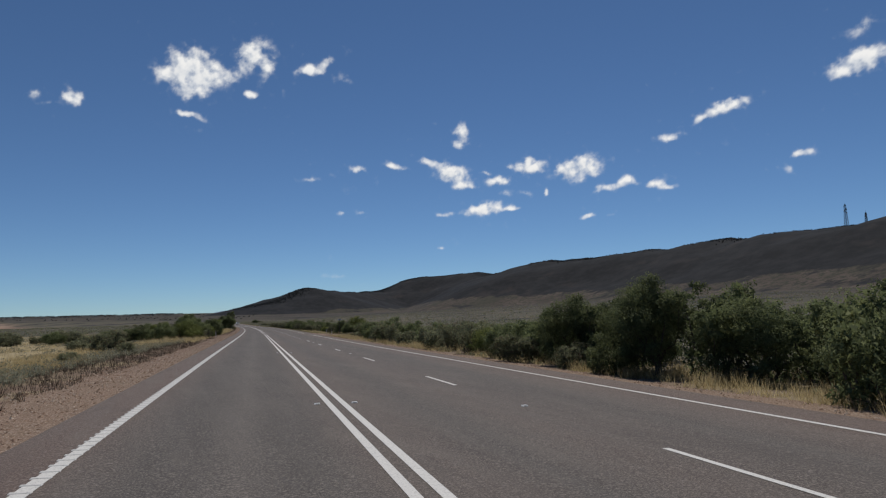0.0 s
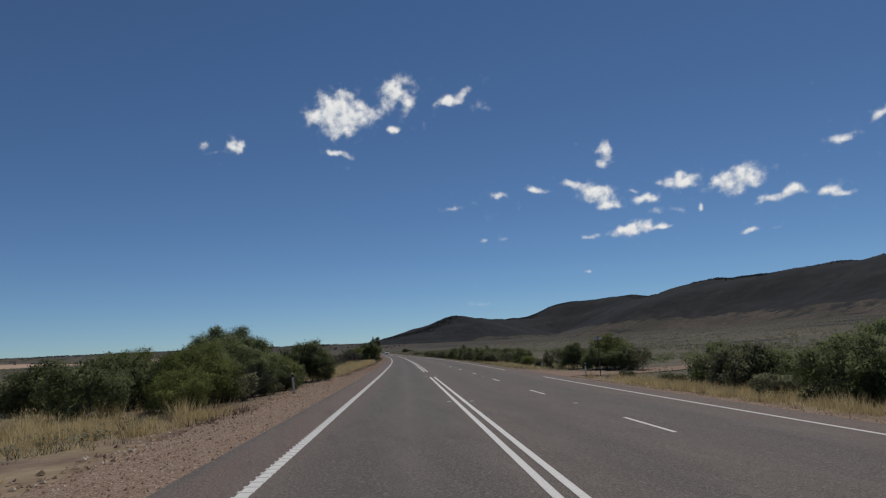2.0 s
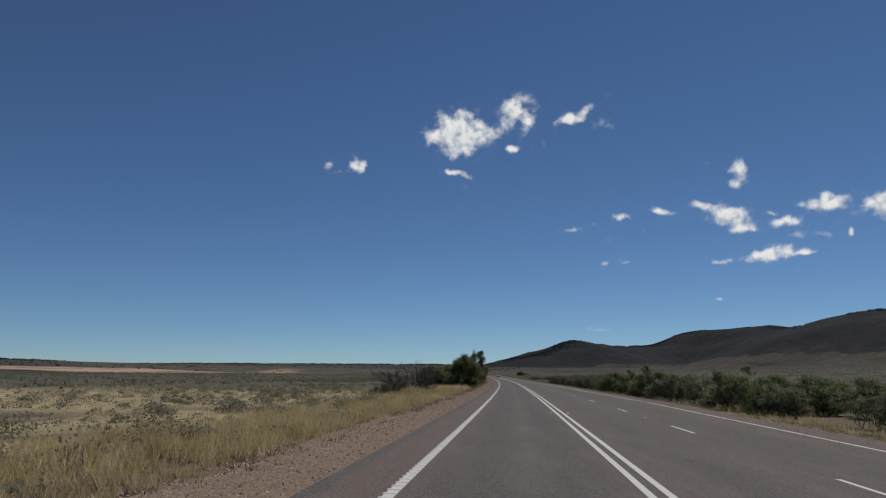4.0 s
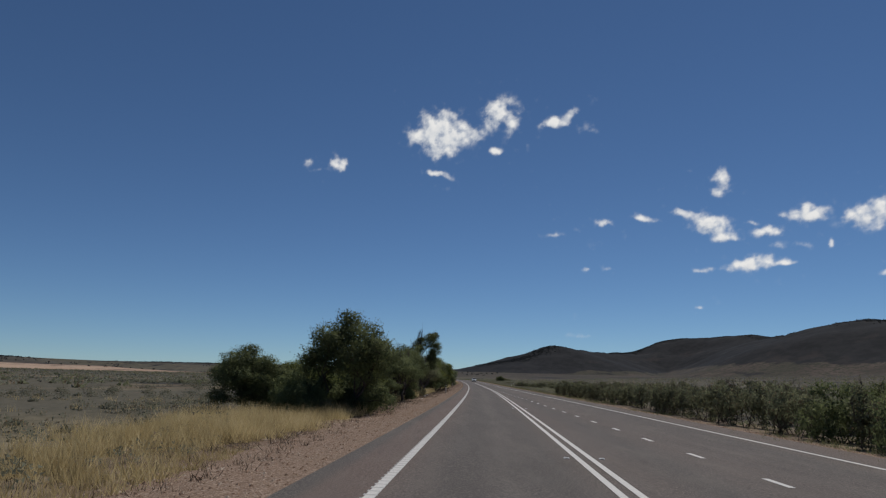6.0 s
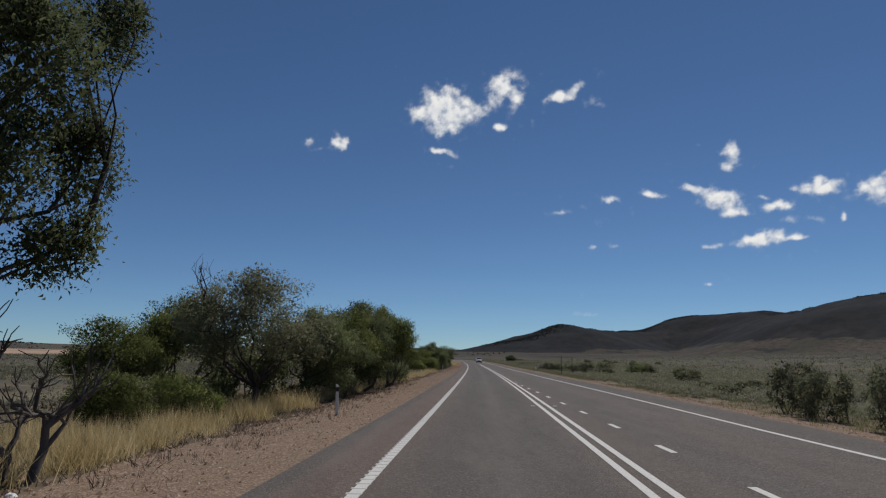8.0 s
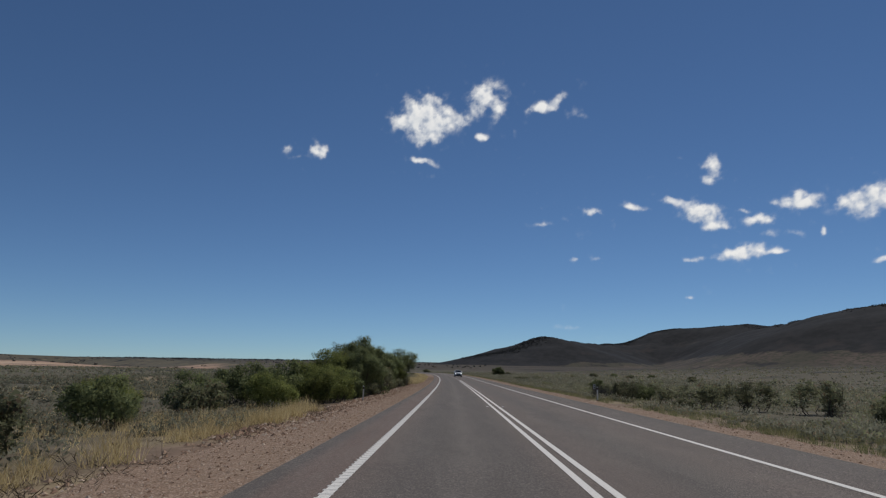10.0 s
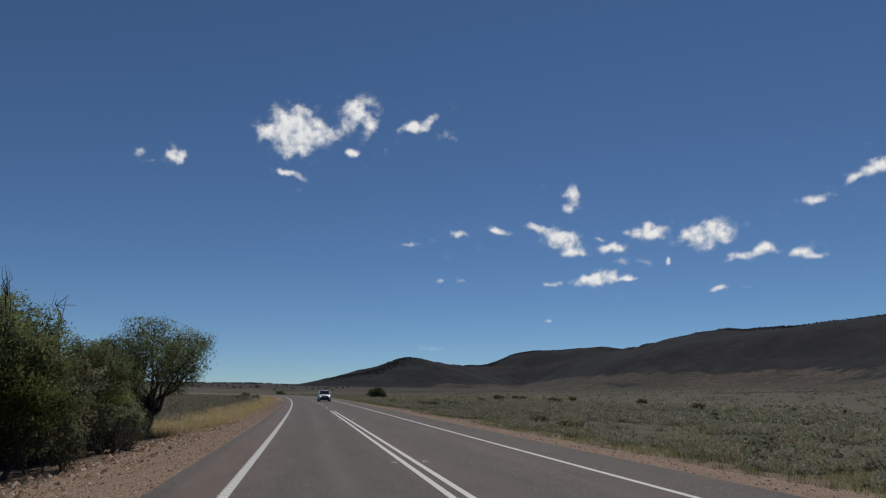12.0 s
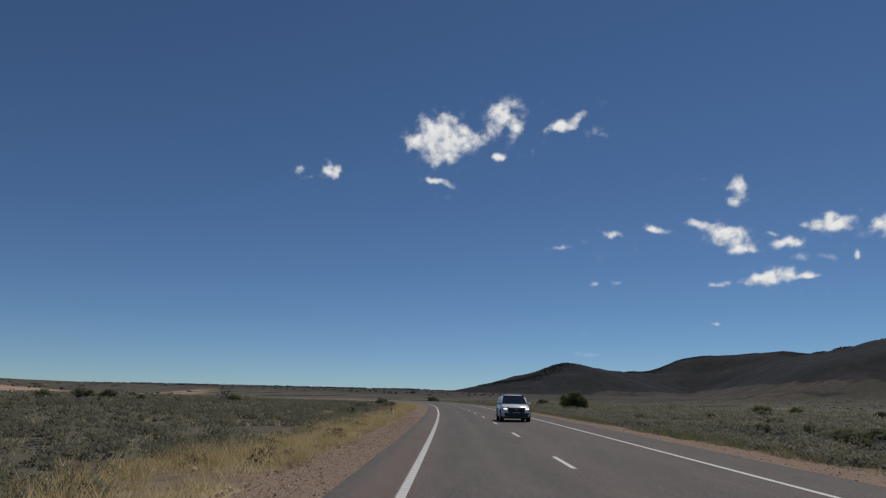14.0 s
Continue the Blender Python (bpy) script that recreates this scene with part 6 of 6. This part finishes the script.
# ---- clouds ----
def cloud_material():
    n = Nodes("cloud", 1.0, 0, 0)
    dens = n.node("ShaderNodeAttribute")
    dens.attribute_name = "thickness"
    # Clouds glow; their sunlit and shaded tones are put into the emission colour.
    em = n.node("ShaderNodeEmission")
    shade = n.node("ShaderNodeAttribute")
    shade.attribute_name = "shade"
    n.link(n.ramp(shade.outputs["Fac"], (0.0, (0.50, 0.55, 0.62)), (0.5, (0.72, 0.75, 0.79)), (1.0, (0.96, 0.95, 0.93))), em.inputs["Color"])
    em.inputs["Strength"].default_value = 0.88
    wisp = n.noise(0.022, 6.0, 0.62)
    al = n.node("ShaderNodeMath")
    al.operation = "MULTIPLY_ADD"
    n.link(wisp, al.inputs[0])
    al.inputs[1].default_value = 0.28
    n.link(dens.outputs["Fac"], al.inputs[2])
    edge = n.node("ShaderNodeMath")
    edge.operation, edge.use_clamp = "MULTIPLY", True
    n.link(dens.outputs["Fac"], edge.inputs[0])
    edge.inputs[1].default_value = 3.2
    alpha = n.node("ShaderNodeMath")
    alpha.operation = "MULTIPLY"
    n.link(n.ramp(al.outputs[0], (0.15, 0.0), (0.38, 0.22), (0.68, 0.66), (0.96, 0.97)), alpha.inputs[0])
    n.link(edge.outputs[0], alpha.inputs[1])
    tr = n.node("ShaderNodeBsdfTransparent")
    mx = n.node("ShaderNodeMixShader")
    n.link(alpha.outputs[0], mx.inputs[0])
    n.link(tr.outputs[0], mx.inputs[1])
    n.link(em.outputs[0], mx.inputs[2])
    n.link(mx.outputs[0], n.t.nodes["Material Output"].inputs[0])
    return n.m


M_CLOUD = cloud_material()
cloud_seed = itertools.count(1)


def cloud(lobes, dist=4700.0, eye=(16.9, 174.1), label="small white fair-weather cloud with frayed edges"):
    """A cloud of lobes, each a bearing, height, half-width and half-height in degrees, a tilt and a density, frayed by noise."""
    seed = next(cloud_seed) * 3.7
    L = np.array(lobes, float)
    az0, el0 = L[:, 0].mean(), L[:, 1].mean()
    k = math.cos(radians(el0))
    lx, ly, reach = (L[:, 0] - az0) * k, L[:, 1] - el0, 1.9 * np.maximum(L[:, 2], L[:, 3])
    x0, x1, y0, y1 = (lx - reach).min(), (lx + reach).max(), (ly - reach).min(), (ly + reach).max()
    nx, ny = int((x1 - x0) / 0.085) + 2, int((y1 - y0) / 0.085) + 2
    X, Y = np.meshgrid(np.linspace(x0, x1, nx), np.linspace(y0, y1, ny))
    p = np.stack([X.ravel(), Y.ravel()], -1)
    rough = lambda size, o: np.array([noise.fractal(Vector((a_ / size + seed, b_ / size + o, seed)), 0.9, 2.0, 5) for a_, b_ in p])
    wx, wy, fray = rough(1.5, 0.0), rough(1.5, 31.0), rough(0.75, 57.0)
    small = np.clip(np.minimum(L[:, 2], L[:, 3]) / 0.9, 0.25, 1.0)
    clear = np.ones(len(p))
    for (bx, by, (_, _, w, h, tilt, st), sm) in zip(lx, ly, L, small):
        c, s_ = math.cos(radians(tilt)), math.sin(radians(tilt))
        ex, ey = p[:, 0] - bx + 0.55 * sm * wx, p[:, 1] - by + 0.45 * sm * wy
        u, v = (ex * c + ey * s_) / w, (ey * c - ex * s_) / h
        v = np.where(v < 0, v * 1.25, v)
        clear *= 1 - min(1.0, st * 1.12) * np.exp(-1.25 * (u * u + v * v) ** 1.1)
    den = np.clip((1 - clear) * (1.0 + 0.42 * fray) - 0.06 + 0.16 * fray, 0, 1)
    D = den.reshape(ny, nx)
    D[0], D[-1], D[:, 0], D[:, -1] = 0, 0, 0, 0
    above = np.zeros_like(D)                                     # what stands between a place and the sun, up and to the right
    for j in (2, 4, 6):
        above[:-j, :-j // 2] += D[j:, j // 2:] / 3
    shade = np.clip(0.62 + 0.75 * (D - above) + 0.25 * fray.reshape(ny, nx), 0, 1)
    a_, b_ = radians(az0), radians(el0)
    way = np.array([math.sin(a_) * math.cos(b_), math.cos(a_) * math.cos(b_), math.sin(b_)])
    side = np.array([math.cos(a_), -math.sin(a_), 0])
    up = np.cross(side, way)
    q = np.tan(np.radians(p))
    bulge = D.ravel() ** 0.7 * 0.004
    v = np.array([eye[0], eye[1], 0.6]) + dist * ((1 - bulge)[:, None] * way + q[:, :1] * side + q[:, 1:] * up)
    idx = np.arange(nx * ny).reshape(ny, nx)
    f = np.stack([idx[:-1, :-1], idx[:-1, 1:], idx[1:, 1:], idx[1:, :-1]], -1).reshape(-1, 4)
    f = f[(D.ravel()[f] > 0.004).any(1)]
    used, inv = np.unique(f, return_inverse=True)
    me = mesh_of("cloud", v[used], inv.reshape(-1, 4), M_CLOUD, True)
    give(me, "thickness", D.ravel()[used])
    give(me, "shade", shade.ravel()[used])
    return tagged(new("cloud", me), label, "cloud", "fair-weather clouds")


THIN = "thin wispy white cloud fading into blue sky"
START = (0.2, 0.0)
cloud([(0.69, 20.38, 2.38, 1.59, 0, 1.00), (-1.09, 20.53, 1.52, 0.75, 0, 0.50), (0.44, 21.64, 1.33, 0.93, 0, 0.80), (2.72, 20.58, 1.80, 0.84, 0, 0.55), (0.42, 19.12, 1.43, 0.47, 0, 0.60), (4.39, 21.00, 1.04, 0.56, 0, 0.35), (5.79, 22.66, 1.40, 1.00, 20, 0.75), (6.72, 21.38, 0.70, 1.29, -10, 0.70), (4.91, 21.73, 0.56, 0.74, 0, 0.50), (5.31, 19.25, 0.52, 0.37, 0, 0.80)], 4000.0)
cloud([(10.41, 21.40, 1.19, 0.59, 5, 0.90), (12.00, 21.96, 0.81, 0.54, 30, 0.40), (13.51, 20.93, 0.99, 0.54, 0, 0.18)], 4000.0)
cloud([(-8.54, 17.66, 0.75, 0.61, 20, 0.95), (-11.19, 17.63, 0.37, 0.61, -20, 0.50), (-10.05, 17.08, 0.75, 0.23, 8, 0.30)], 4000.0)
cloud([(-0.09, 17.32, 0.86, 0.29, -5, 0.60), (1.01, 17.07, 0.77, 0.33, -30, 0.55)], 4000.0)
cloud([(24.19, 15.97, 0.68, 0.96, 10, 0.55), (23.82, 15.09, 0.72, 0.44, 0, 0.50), (21.69, 16.94, 0.50, 0.26, 0, 0.22)], label=THIN)
cloud([(23.09, 12.55, 1.71, 0.80, -12, 0.95), (24.26, 11.42, 1.00, 0.48, -8, 0.85), (21.02, 13.51, 1.09, 0.40, -15, 0.50)])
cloud([(17.91, 13.36, 0.70, 0.32, -15, 0.80), (19.01, 13.00, 0.78, 0.27, 0, 0.22)])
cloud([(14.69, 12.99, 0.99, 0.42, -20, 0.42), (10.41, 12.22, 0.75, 0.28, 0, 0.40), (12.32, 12.46, 0.64, 0.28, -20, 0.25)], label=THIN)
cloud([(27.37, 11.67, 0.99, 0.47, 5, 0.85), (26.37, 12.43, 0.54, 0.22, -20, 0.42), (27.79, 10.55, 0.76, 0.34, 0, 0.30), (29.69, 10.57, 0.66, 0.34, 0, 0.30)])
cloud([(30.37, 12.72, 1.29, 0.62, 0, 0.90), (28.76, 12.88, 0.82, 0.34, 0, 0.50), (30.13, 13.38, 0.54, 0.42, 0, 0.70)])
cloud([(31.52, 10.49, 0.21, 0.41, 0, 0.60)])
cloud([(26.00, 9.37, 1.95, 0.56, 4, 1.00), (28.26, 9.30, 0.97, 0.26, 6, 0.70), (22.63, 9.01, 0.90, 0.31, 8, 0.70)])
cloud([(13.12, 9.17, 0.41, 0.24, 0, 0.40), (14.97, 9.27, 0.54, 0.23, 0, 0.32)], label=THIN)
cloud([(21.93, 6.05, 0.41, 0.18, 0, 0.42)], label=THIN)
cloud([(12.66, 3.77, 1.55, 0.28, 0, 0.24)], label=THIN)
cloud([(33.59, 12.01, 1.66, 1.03, 0, 1.00), (32.24, 11.73, 0.84, 0.56, 0, 0.60)], eye=START)
cloud([(35.93, 10.30, 1.63, 0.42, 12, 0.70), (37.41, 10.61, 0.89, 0.46, 0, 0.65)], eye=START)
cloud([(39.39, 10.35, 0.79, 0.46, 0, 0.75), (40.43, 9.94, 0.74, 0.27, 0, 0.65)], eye=START)
cloud([(33.95, 7.93, 0.65, 0.24, 8, 0.65), (35.90, 8.01, 0.54, 0.19, 0, 0.22)], eye=START)
cloud([(45.32, 15.67, 1.76, 0.56, 10, 0.90), (43.23, 14.99, 0.83, 0.35, 35, 0.60), (40.76, 13.95, 1.20, 0.40, 5, 0.60)], eye=START)
cloud([(50.42, 11.39, 0.81, 0.34, 15, 0.75), (49.51, 10.45, 0.30, 0.42, 20, 0.35), (47.83, 10.61, 0.23, 0.34, 0, 0.28)], eye=START)
cloud([(54.94, 17.42, 1.73, 1.00, 15, 1.00), (53.63, 16.74, 0.82, 0.47, 0, 0.60), (55.14, 19.71, 1.25, 0.57, 20, 0.40)], eye=START)
